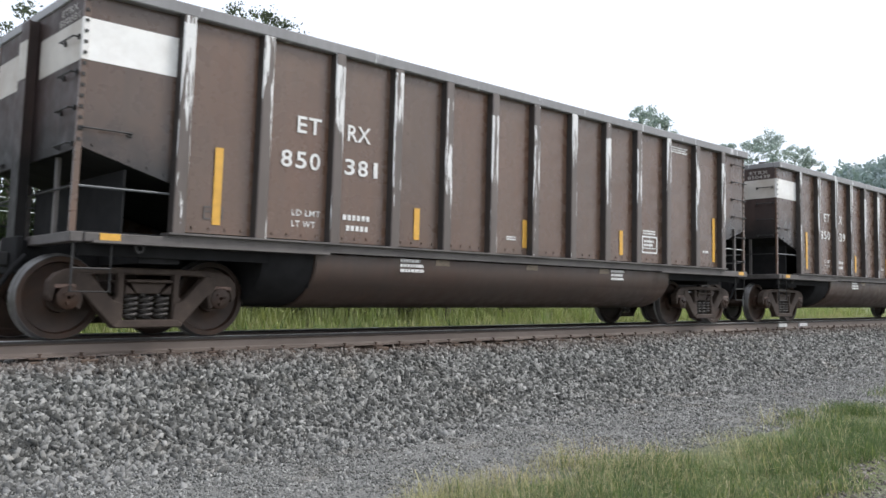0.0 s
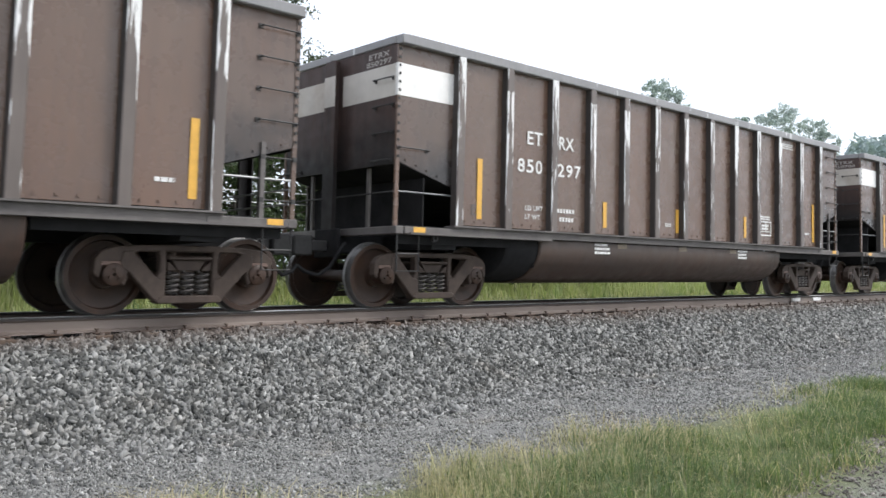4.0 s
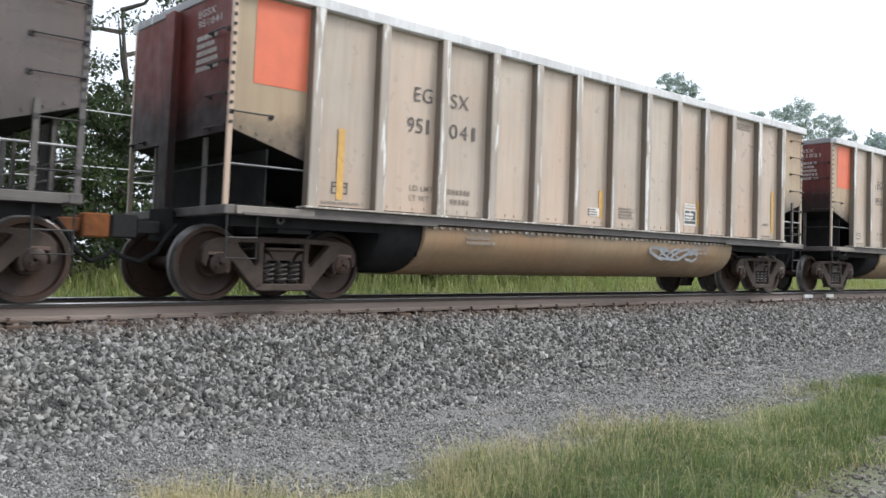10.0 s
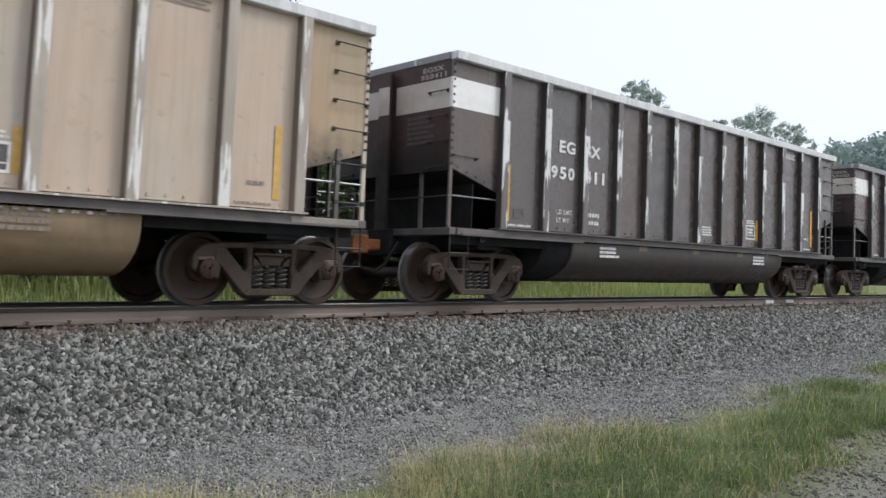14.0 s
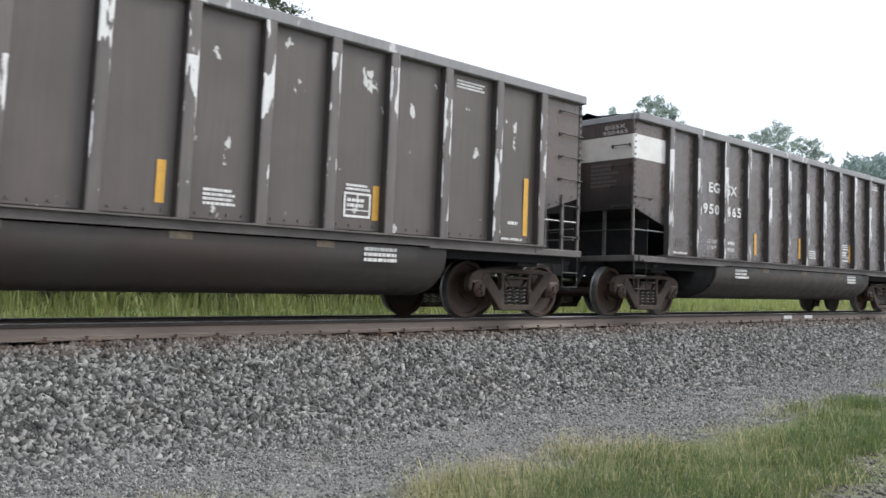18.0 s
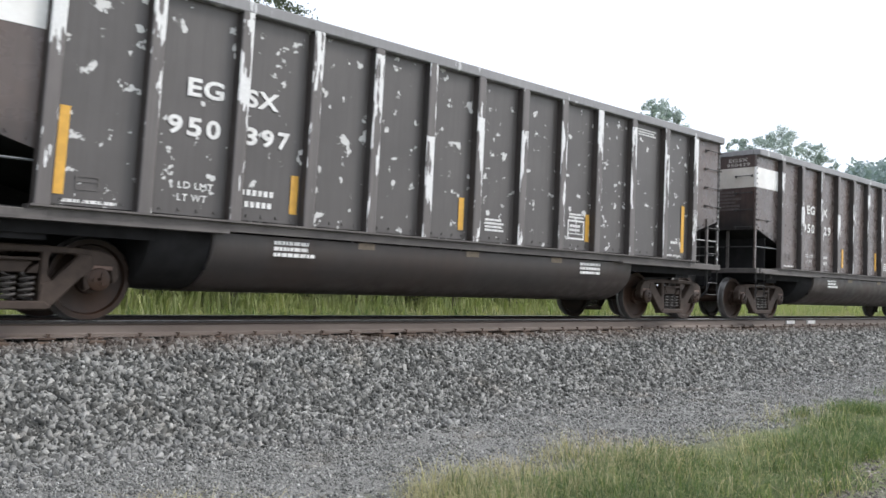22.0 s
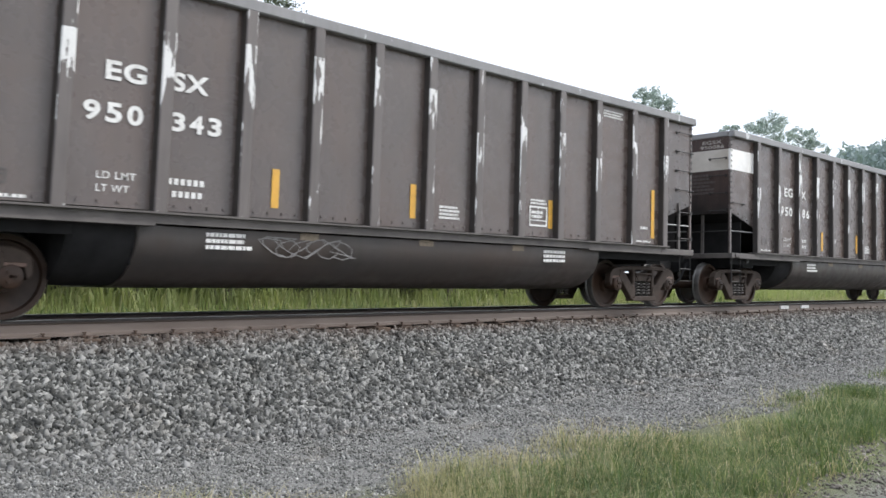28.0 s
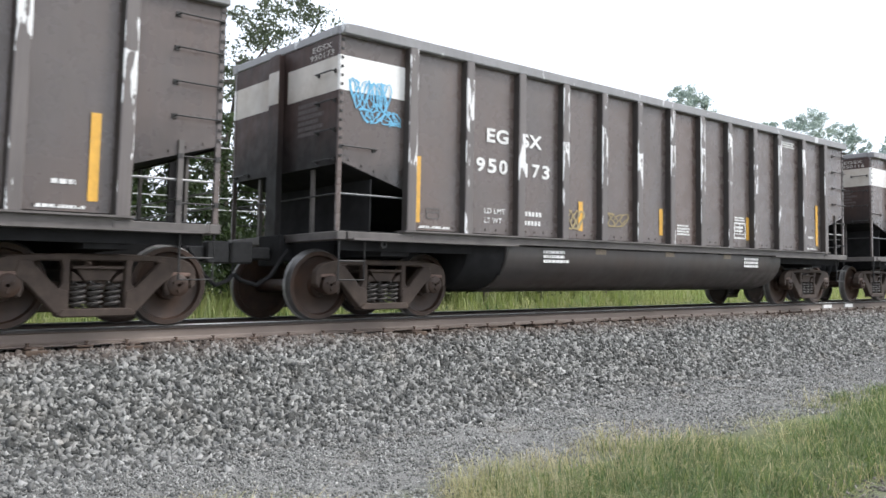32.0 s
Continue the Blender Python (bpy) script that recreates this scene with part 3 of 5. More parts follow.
    if S.get("pale"):
        strip = finish("rivet", bevel(box(bmesh.new(), -0.035, 0.035, -0.03, 0.0, -0.02, 0.02), 0.006), M["pale_rib"])
        for k in range(56):
            part("rivet", strip, None, t, "", pose(2.98 + k * 0.147, -SKIN, 1.012))
    for x, y in ((2.94, 1), (11.38, -1)):
        bm = bmesh.new()
        box(bm, min(x, x + y * 0.018), max(x, x + y * 0.018), -1.25, 1.25, 0.60, 1.035)
        part("tub_bulkhead", bm, M["black"], car)
    # floor plates over the trucks and slope sheets inside
    for a, za, b, zb in ((FRONT + 0.06, 2.01, 2.98, 1.22), (REAR - 0.06, 2.01, 11.34, 1.22)):
        bm = bmesh.new()
        solid(bm, sorted([(a, za), (b, zb)]) + sorted([(a, za + 0.025), (b, zb + 0.025)], reverse=True), -SKIN + 0.03, SKIN - 0.03)
        part("slope_sheet", bm, M["black"], car, "black sloping hopper sheet")
    # underframe
    part("centre_sill", box(bmesh.new(), FRONT + 0.1, REAR - 0.1, -0.16, 0.16, 0.82, 1.12), M["black"], car, "black centre sill")
    for x in TRUCKS:
        part("body_bolster", box(bmesh.new(), x - 0.24, x + 0.24, -1.28, 1.28, 0.84, 1.04), M["black"], car)
    for a, b in ((0.0, 2.90), (11.4, 14.3)):
        for y in (-1.31, 1.31):
            part("apron_plate", box(bmesh.new(), a, b, y - 0.02, y + 0.02, 0.90, 1.16), M["black"], car)
    for x, z in ((0.42, 1.84), (13.26, 1.66)):
        part("bulkhead", solid(bmesh.new(), [(x, 1.13), (x + 0.02, 1.13), (x + 0.02, z), (x, z)], -SKIN + 0.03, SKIN - 0.03), M["black"], car, "black cross bulkhead")
    # the load: a heaped bed of coal, mostly below the rim
    rnd, nx, ny = random.Random(label), 48, 12
    bm, heap = bmesh.new(), S.get("heap", 3.60)
    rows = [[bm.verts.new((FRONT + 0.1 + (REAR - FRONT - 0.2) * i / nx, -SKIN + 0.06 + (2 * SKIN - 0.12) * j / ny, heap - 0.14 + 0.14 * math.sin(math.pi * j / ny) + rnd.uniform(-0.05, 0.07) + (0.18 * max(0.0, noise.noise((i * 0.22, 0.5, 3.0))) if heap > 3.7 else 0.0))) for j in range(ny + 1)] for i in range(nx + 1)]
    for i in range(nx):
        for j in range(ny):
            bm.faces.new((rows[i][j], rows[i + 1][j], rows[i + 1][j + 1], rows[i][j + 1]))
    part("coal_load", bm, M["coal"], car, "heaped black coal")
    # ends
    for x, s in ((FRONT, -1), (REAR, 1)):
        bm = bmesh.new()
        solid(bm, [(-SKIN, 2.0), (SKIN, 2.0), (SKIN, Z_CHORD + 0.03), (-SKIN, Z_CHORD + 0.03)], 0, 0.02)
        turn = Matrix.Translation((x if s < 0 else x - 0.02, 0, 0)) @ Matrix(((0, 1, 0, 0), (1, 0, 0, 0), (0, 0, 1, 0), (0, 0, 0, 1)))
        bmesh.ops.transform(bm, matrix=turn, verts=bm.verts)
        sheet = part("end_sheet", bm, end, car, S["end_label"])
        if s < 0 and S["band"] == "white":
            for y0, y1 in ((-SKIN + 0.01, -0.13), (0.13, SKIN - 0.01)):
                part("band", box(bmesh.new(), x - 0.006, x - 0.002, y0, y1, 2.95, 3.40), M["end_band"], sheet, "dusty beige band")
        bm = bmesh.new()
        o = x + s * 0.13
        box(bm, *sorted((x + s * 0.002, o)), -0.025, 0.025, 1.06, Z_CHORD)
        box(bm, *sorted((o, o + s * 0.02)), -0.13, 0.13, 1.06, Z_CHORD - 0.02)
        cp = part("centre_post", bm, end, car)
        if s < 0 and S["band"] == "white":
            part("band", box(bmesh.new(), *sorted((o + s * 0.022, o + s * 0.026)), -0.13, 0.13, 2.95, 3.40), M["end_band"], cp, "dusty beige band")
        part("end_sill", bevel(box(bmesh.new(), *sorted((x + s * 0.02, x - s * 0.12)), -POST + 0.05, POST - 0.05, 1.03, 1.14), 0.01), M["sill"], car)
        for y in (-1, 1):
            bm = bmesh.new()
            box(bm, *sorted((x - s * 0.055, x + s * 0.012)), *sorted((y * (SKIN - 0.03), y * (SKIN + 0.012))), 1.14, Z_CHORD)
            bevel(bm, 0.006)
            cpost = part("corner_post", bm, pan, car)
            bolt = shared(("bolt", y, s), lambda: finish("bolt", box(bmesh.new(), -0.017, 0.017, *sorted((0, y * 0.014)), -0.017, 0.017), M["iron"]))
            for k in range(14):
                part("bolt", bolt, None, cpost, "", pose(x - s * 0.02, y * (SKIN + 0.012), 2.10 + k * 0.115))
            if s < 0 and S["band"] == "white":
                bm = bmesh.new()
                box(bm, x - 0.015, x + 0.05, *sorted((y * (SKIN + 0.0125), y * (SKIN + 0.0165))), 2.95, 3.40)
                box(bm, x - 0.0165, x - 0.0125, *sorted((y * (SKIN - 0.03), y * (SKIN + 0.012))), 2.95, 3.40)
                part("band", bm, M["white"], cpost, "dirty white band")
            # short platform bar along the side and its angle brace
            bm = bmesh.new()
            xa, xb = sorted((x - s * 0.125, x - s * 1.20))
            box(bm, xa, xb, *sorted((y * SKIN, y * (SILL_Y + 0.01))), 1.035, 1.135)
            pb = part("platform_bar", bevel(bm, 0.008), M["pale_bar" if S.get("pale") else "sill"], car)
            if S.get("tab"):
                xa = FRONT + 0.28 if s < 0 else REAR - 0.42
                part("reflector", box(bmesh.new(), xa, xa + 0.22, *sorted((y * (SILL_Y + 0.012), y * (SILL_Y + 0.016))), 1.04, 1.13), M["yellow"], pb, "yellow reflective tab")
            grab(car, [(x - s * 0.03, y * (SKIN - 0.01), 1.62), (x - s * 1.10, y * (SKIN - 0.01), 1.62)], M["rail_iron" if s > 0 else "dull_rail"], 0.014, "side_rail")
            # stirrup step
            bm = bmesh.new()
            xa, xb = x - s * 0.04, x - s * 0.44
            rod(bm, [(xa, y * (SKIN + 0.02), 1.04), (xa, y * (SKIN + 0.02), 0.52), (xb, y * (SKIN + 0.02), 0.52), (xb, y * (SKIN + 0.02), 1.04)], 0.014, 6)
            rod(bm, [(xa, y * (SKIN + 0.02), 0.76), (xb, y * (SKIN + 0.02), 0.76)], 0.012, 6)
            part("stirrup_step", bm, M["iron"], car, "bent iron stirrup step")
            # ladder at the corner that has it, single grab iron at the other
            ladder = (s > 0) == (y < 0)
            yo = y * (SKIN + 0.075)
            for z in ((3.46, 3.08, 2.70, 2.32) if ladder else (2.22,)):
                x1, x2 = x - s * 0.03, x - s * 0.56
                grab(car, [(x2, y * SKIN, z), (x2, yo, z), (x1, yo, z), (x1, y * SKIN, z)])
            if ladder:
                bm = bmesh.new()
                box(bm, *sorted((x - s * 0.50, x - s * 0.44)), *sorted((y * (SKIN - 0.01), y * (SKIN + 0.03))), 1.14, 2.06)
                part("ladder_stile", bm, M["sill"], car)
                for z in (1.88, 1.36):
                    grab(car, [(x - s * 0.03, y * (SKIN + 0.02), z), (x - s * 0.48, y * (SKIN + 0.02), z)])
            for z in ((3.2, 2.82, 2.44, 2.06) if not ladder else (2.06,)):
                xo = x + s * 0.075
                grab(car, [(x, y * 1.30, z), (xo, y * 1.30, z), (xo, y * 0.92, z), (x, y * 0.92, z)])
        if s > 0:
            for z in (1.52, 1.34):
                grab(car, [(x - 0.02, -1.30, z), (x - 0.02, 1.30, z)], M["rail_iron"], 0.013, "end_rail")
        else:
            grab(car, [(x + 0.03, -1.30, 1.62), (x + 0.03, 1.30, 1.62)], M["iron"], 0.012, "end_rail")
        for y in (-0.7, 0.7):
            part("brace", box(bmesh.new(), x - s * 0.08 - 0.02, x - s * 0.08 + 0.02, y - 0.03, y + 0.03, 1.14, 1.99), M["sill"], car)
        coupler(car, "front" if s < 0 else "rear", M[S.get("knuckle", "iron")])
    for x in TRUCKS:
        truck(car, x)
    # brake rigging under the sill by the leading truck
    bm = bmesh.new()
    lathe(bm, [(-0.02, 0.03), (-0.02, 0.055), (0.02, 0.055), (0.02, 0.03)], 14)
    part("towing_eye", bm, M["iron"], car, "iron towing eye", pose(0.62, -SKIN - 0.02, 0.99), True)
    return car


def decal(parent, name, mesh, mat, x, z, y=-SKIN, label=""):
    return part(name, mesh, mat, parent, label, pose(x + NUDGE, y - 0.004, z))


def strip(parent, x, z0, z1, mat="yellow", w=0.105):
    return part("reflector_strip", shared(("strip", round(z1 - z0, 2), mat), lambda: finish("reflector_strip", box(bmesh.new(), 0, w, -0.003, 0, 0, z1 - z0), M[mat])), None, parent, "yellow reflective strip" if mat == "yellow" else "faded yellow reflective strip", pose(x + NUDGE, -SKIN - 0.004, z0))


def stencil_box(parent, x, z, w, h, line, dark):
    bm = bmesh.new()
    for a, b, c, d in ((0, w, 0, 0.03), (0, w, h - 0.03, h), (0, 0.03, 0.03, h - 0.03), (w - 0.03, w, 0.03, h - 0.03), (0.03, w - 0.03, 0.09, 0.105), (w * 0.48, w * 0.52, 0.105, h - 0.03)):
        box(bm, a, b, -0.003, 0, c, d)
    p = part("stencil_frame", bm, M[line], parent, "white stencilled test-date frame", pose(x + NUDGE, -SKIN - 0.004, z))
    if dark:
        part("stencil_ground", box(bmesh.new(), 0.03, w - 0.03, -0.0015, 0.0, 0.03, h - 0.03), M["letter_dark"], p, "black stencil ground")
    part("stencil_text", bars(2, w * 0.8, h * 0.34, 3), M[line], p, "", pose(w * 0.12, -0.003, h * 0.42))
    part("stencil_text", bars(2, w * 0.9, 0.08, 5), M[line], p, "", pose(w * 0.06, 0, h + 0.03))


def scribble(seed, w, h, strokes, thick):
    """A loose spray-can scrawl: one thin flat ribbon."""
    rnd, bm, pts = random.Random(seed), bmesh.new(), []
    for k in range(strokes):
        cx, r = w * (k + 0.5) / strokes, w / strokes
        pts += [(cx + r * 0.8 * math.cos(a * 1.7 + k) + rnd.uniform(-0.2, 0.2) * r, h * (0.5 + 0.45 * math.sin(a * 1.3 + 2 * k)) + rnd.uniform(-0.06, 0.06) * h) for a in (0.55 * q for q in range(12))]
    rails = []
    for k, (x, z) in enumerate(pts):
        (x0, z0), (x1, z1) = pts[max(k - 1, 0)], pts[min(k + 1, len(pts) - 1)]
        d = Vector((x1 - x0, z1 - z0)).normalized() * thick * 0.5
        rails.append([bm.verts.new((x - d.y, -0.0001 * k, z + d.x)), bm.verts.new((x + d.y, -0.0001 * k, z - d.x))])
    for (p, q), (u, v) in zip(rails, rails[1:]):
        bm.faces.new((p, q, v, u))
    return bm


def small(key, make, mat, parent, x, z, y=SKIN):
    """A patch of unreadably small stencil bars."""
    ob = part("small_stencil", shared(key, lambda: finish("small_stencil", make(), M[mat])), None, parent, "", pose(x + NUDGE, -y - 0.004, z))
    return tagged(ob, kind="stuff")


STAINED = ("749",)
SHIFT = {"465": 0.10}
MOVED = {"397": ((1.17, 1.31, 2.22), (3.98, 1.33, 1.81), (6.90, 1.34, 1.82), (9.95, 1.35, 1.82), (13.02, 1.32, 2.24)),
         "041": ((1.46, 1.30, 2.21), (6.90, 1.34, 1.82), (9.99, 1.35, 1.82), (13.02, 1.32, 2.24)),
         "411": ((1.17, 1.31, 2.22), (7.27, 1.34, 1.82), (9.95, 1.35, 1.82), (13.02, 1.32, 2.24))}


def mark_car(car, style, number):
    """Reporting marks, fleet number and stencils on the camera's side and the leading end."""
    S = style
    ink = M["letter_peach" if number in STAINED else S["ink"]]
    z1, z2, h = S["rows"]
    for txt, (x, w), z in zip((*S["marks"], S["series"], number), S["place"], (z1, z1, z2, z2)):
        for one in lettering(txt, h, w, ink, S["bold"]):
            decal(car, "letter", one, None, x + SHIFT.get(number, 0.0), z)
    xl, xr = S["place"][0][0] - 0.03, S["place"][3][0]
    for i, (txt, w, z) in enumerate((("LD LMT", 0.43, 1.505), ("LT WT", 0.36, 1.365))):
        for one in lettering(txt, 0.078, w, M[S["small"]], 0.012):
            decal(car, "small_letter", one, None, xl + SHIFT.get(number, 0.0), z)
        small(("w", i, S["small"]), lambda: figures(6 - i, 0.47 - 0.08 * i, 0.07), S["small"], car, xr + 0.06 * i, z)
    for x, z0, z1_ in MOVED.get(number, S["strips"]):
        strip(car, x, z0, z1_, "faded_yellow" if S.get("pale") else "spray_yellow" if number == "450" else "yellow")
    # faded tags just under the sill
    for x in (5.06, 7.07, 9.05):
        tag = shared(("tag", S.get("pale", False)), lambda: finish("faded_tag", box(bmesh.new(), 0, 0.28, -0.003, 0, 0, 0.085), M["tag"]))
        part("faded_tag", tag, None, car, "faded tan tag", pose(x, -SKIN - 0.004, 0.955))
    if S.get("pale"):
        part("white_label", shared("white_label", lambda: finish("white_label", box(bmesh.new(), 0, 0.29, -0.003, 0, 0, 0.14), M["letter"])), None, car, "small white label", pose(6.60, -SKIN - 0.004, 1.37))
        small("label_text", lambda: bars(3, 0.25, 0.11, 21), "letter_soft", car, 6.62, 1.385, SKIN + 0.004)
    stencil_box(car, *S["box"])
    for x, z, n, w, hh, seed in S["stencils"]:
        small(("st", n, w, hh, seed, S["small"]), lambda: bars(n, w, hh, seed), S["small"], car, x, z)
    for x, z, n, w, hh, seed in S["tub_stencils"]:
        small(("st", n, w, hh, seed, S["small"]), lambda: bars(n, w, hh, seed), S["small"], car, x, z, SKIN + 0.002)
    bm = bmesh.new()
    for a, b, c, d in ((0, 0.25, 0, 0.018), (0, 0.25, 0.135, 0.153), (0, 0.018, 0.018, 0.135), (0.232, 0.25, 0.018, 0.135), (0.018, 0.232, 0.085, 0.1)):
        box(bm, a, b, -0.002, 0, c, d)
    part("stencil_frame", bm, M["letter_dark"], car, "", pose(1.36, -SKIN - 0.004, 1.37))
    # end lettering, too small to read
    if S["band"] == "orange":
        for txt, w, z in (("".join(S["marks"]), 0.44, 3.475), (S["series"] + number, 0.60, 3.35)):
            for one in lettering(txt, 0.09, w, M[S["end_ink"]], 0.02):
                part("end_letter", one, None, car, "", pose(FRONT - 0.004, -0.50, z, 0, 0, -90))
        for z, n, hh, seed in ((2.80, 5, 0.44, 9),):
            tagged(part("end_stencil", bars(n, 0.60, hh, seed), M[S["end_ink"]], car, "faded lettering on the end", pose(FRONT - 0.004, -0.50, z, 0, 0, -90)), kind="stuff")
    else:
        for txt, w, z in (("".join(S["marks"]), 0.46, 3.535), (S["series"] + number, 0.56, 3.43)):
            for one in lettering(txt, 0.078, w, M[S["end_ink"]], 0.02):
                part("end_letter", one, None, car, "", pose(FRONT - 0.004, -0.68 - 0.05 * (w < 0.5), z, 0, 0, -90))
        if S["bay"] == "dark_bay":
            small(("end_st", S["end_ink"]), lambda: bars(6, 0.62, 0.44, 31), "letter_faint", car, 0, 0).matrix_basis = pose(FRONT - 0.004, -0.42, 2.44, 0, 0, -90)

# the pale posts' flanks, likewise darkened in colour for their shade
M["pale_flank"] = paint("shaded_dusty_aluminium_flank", (0.17, 0.142, 0.115), (0.10, 0.082, 0.065), 0.5, 0.5)
M["pale_bar"] = plain("dusty_beige_bar_paint", (0.25, 0.22, 0.185), 0.6, 0, 0.2, 4, (0.14, 0.125, 0.11))
M["sill"] = plain("worn_dark_sill_paint", (0.092, 0.081, 0.076), 0.6, 0, 0.3, 4, (0.14, 0.125, 0.115))
EG = dict(bay="dark_bay", marks=("EG", "SX"), series="950", rows=(2.56, 2.105, 0.215), place=((2.535, 0.455), (3.285, 0.455), (2.325, 0.65), (3.295, 0.63)), bold=0.032, ink="letter", small="letter", end_ink="letter_dim",
          strips=((1.17, 1.31, 2.22), (4.64, 1.33, 1.81), (6.90, 1.34, 1.82), (9.95, 1.35, 1.82), (13.02, 1.32, 2.24)), box=(9.47, 1.37, 0.45, 0.33, "letter", False),
          stencils=((7.47, 1.37, 4, 0.46, 0.19, 8), (11.45, 3.44, 3, 0.70, 0.12, 9), (12.66, 1.48, 1, 0.27, 0.05, 10), (1.25, 1.235, 1, 0.68, 0.035, 12), (12.52, 1.235, 1, 0.62, 0.035, 13)),
          tub_stencils=((3.80, 0.80, 3, 0.64, 0.19, 4), (9.85, 0.80, 3, 0.60, 0.19, 6)), band="white", band_label="dirty white band")
STYLES = {
    "et": dict(EG, bay="brown_bay", label="brown steel coal gondola with pale scuffed side posts", mats=("brown_panel", "brown_rib", "brown_tub", "chord", "end_sheet"), marks=("ET", "RX"), series="850", place=((2.62, 0.37), (3.415, 0.39), (2.40, 0.59), (3.385, 0.61)), bold=0.016,
               strips=((1.50, 1.31, 2.22), (4.64, 1.31, 1.76), (6.98, 1.31, 1.76), (9.68, 1.31, 1.76), (13.06, 1.31, 2.23)), box=(10.42, 1.38, 0.52, 0.33, "letter", False),
               stencils=((6.60, 1.42, 2, 0.28, 0.06, 8), (12.66, 1.48, 1, 0.27, 0.05, 10), (11.45, 3.44, 3, 0.70, 0.12, 9)),
               tub_stencils=((4.41, 0.85, 3, 0.47, 0.18, 4), (9.42, 0.85, 3, 0.44, 0.18, 6)), end_label="sooty brown end sheet", tab=True),
    "eg": dict(EG, label="dark charcoal-brown steel coal gondola with chipped side posts", mats=("dark_panel", "dark_rib", "dark_tub", "chord", "end_sheet"), end_label="sooty dark brown end sheet"),
    "grey": dict(EG, label="charcoal grey steel coal gondola with chipped white edges", mats=("grey_panel", "grey_rib", "dark_tub", "chord_white", "end_sheet"), end_label="sooty dark end sheet", knuckle="orange_coupler"),
    "heaped": dict(EG, label="charcoal grey steel coal gondola heaped with coal", mats=("grey_panel", "grey_rib", "dark_tub", "chord", "end_sheet"), end_label="sooty dark end sheet", heap=3.84),
    "flaked": dict(EG, label="charcoal steel coal gondola with paint flaking off in white patches", mats=("flaked_panel", "grey_rib", "dark_tub", "chord", "end_sheet"), end_label="sooty dark end sheet", heap=3.84),
    "patchy": dict(EG, label="dark brown steel coal gondola with a few bare white patches", mats=("patchy_panel", "dark_rib", "dark_tub", "chord", "end_sheet"), end_label="sooty dark end sheet"),
    "al": dict(EG, bay="pale_bay", label="dusty tan aluminium coal gondola with an orange end panel", mats=("pale_panel", "pale_rib", "pale_tub", "chord_white", "end_red"), series="951", rows=(2.745, 2.31, 0.205), place=((2.71, 0.325), (3.40, 0.35), (2.605, 0.425), (3.39, 0.555)), bold=0.0,
               ink="letter_dark", small="letter_soft", end_ink="letter_dim", strips=((1.19, 1.30, 2.21), (6.90, 1.34, 1.82), (9.99, 1.35, 1.82), (13.02, 1.32, 2.24)), box=(9.54, 1.35, 0.45, 0.31, "letter", True), band="orange", band_label="orange end panel", end_label="sooty dark red end sheet", pale=True),
}
# the train in order, from the leading car
TRAIN = (("et", "381"), ("et", "439"), ("et", "749"), ("et", "297"), ("et", "700"), ("eg", "192"), ("grey", "045"), ("al", "041"), ("al", "021"), ("al", "050"), ("grey", "411"), ("eg", "450"), ("patchy", "220"),
         ("heaped", "465"), ("eg", "383"), ("flaked", "397"), ("eg", "429"), ("eg", "232"), ("eg", "330"), ("eg", "343"), ("eg", "086"), ("eg", "160"), ("eg", "173"), ("eg", "116"))


# seconds and how far the leading car's first axle has run past the camera
RUN = ((0, -3.362), (1, 7.62), (2, 18.72), (3, 29.86), (6, 63.51), (7, 74.85), (8, 85.95), (9, 97.04), (10, 108.47), (11, 119.44), (12, 130.52), (13, 141.56), (14, 152.83),
       (15, 163.79), (15.5, 169.27), (17.5, 191.51), (18, 196.97), (19, 207.92), (20, 219.17), (21, 230.01), (22, 240.90), (23, 252.08), (24, 262.92), (24.5, 268.34), (26.5, 290.29), (27, 295.67), (28, 306.44), (29, 317.25), (30, 328.29), (31, 339.10), (32, 349.81))


def run(t):
    """The run at t seconds, on an even curve for what only has to turn with it."""
    return -3.485 + 11.09007 * t + 0.0232587 * t ** 2 - 0.00201805 * t ** 3 + 6.09497e-5 * t ** 4 - 6.90987e-7 * t ** 5


CARS, FIRST = [], {}
for i, (kind, number) in enumerate(TRAIN):
    at = pose(PITCH * i - run(0), 0, 0)
    if kind not in FIRST:
        FIRST[kind] = build_car(STYLES[kind])
        CARS.append(FIRST[kind])
        CARS[-1].matrix_basis = at
    else:
        CARS.append(copy_thing(FIRST[kind], at))
for (kind, number), car in zip(TRAIN, CARS):
    mark_car(car, STYLES[kind], number)

# spray paint and chalk on single cars
by_number = {number: car for (kind, number), car in zip(TRAIN, CARS)}
part("graffiti", scribble(3, 0.62, 0.42, 9, 0.020), M["spray_blue"], by_number["173"], "bright blue spray-paint scrawl", pose(0.05, -SKIN - 0.010, 2.72))
part("graffiti", scribble(5, 0.62, 0.20, 7, 0.018), M["spray_blue"], by_number["173"], "bright blue spray-paint scrawl", pose(0.22, -SKIN - 0.010, 2.56))
part("graffiti", scribble(8, 0.50, 0.34, 4, 0.03), M["spray_yellow"], by_number["173"], "faded yellow spray-paint scrawl", pose(4.22, -SKIN - 0.008, 1.33))
part("graffiti", scribble(9, 0.62, 0.26, 4, 0.02), M["spray_yellow"], by_number["173"], "faded yellow spray-paint scrawl", pose(5.28, -SKIN - 0.008, 1.42))
for k, x in enumerate((4.25, 5.30, 6.35, 7.35)):
    part("graffiti", scribble(11 + 2 * k, 0.50, 0.46, 4, 0.022), M["spray_yellow"], by_number["450"], "faded yellow spray-paint scrawl", pose(x, -SKIN - 0.010, 1.34 + 0.04 * (k % 2)))
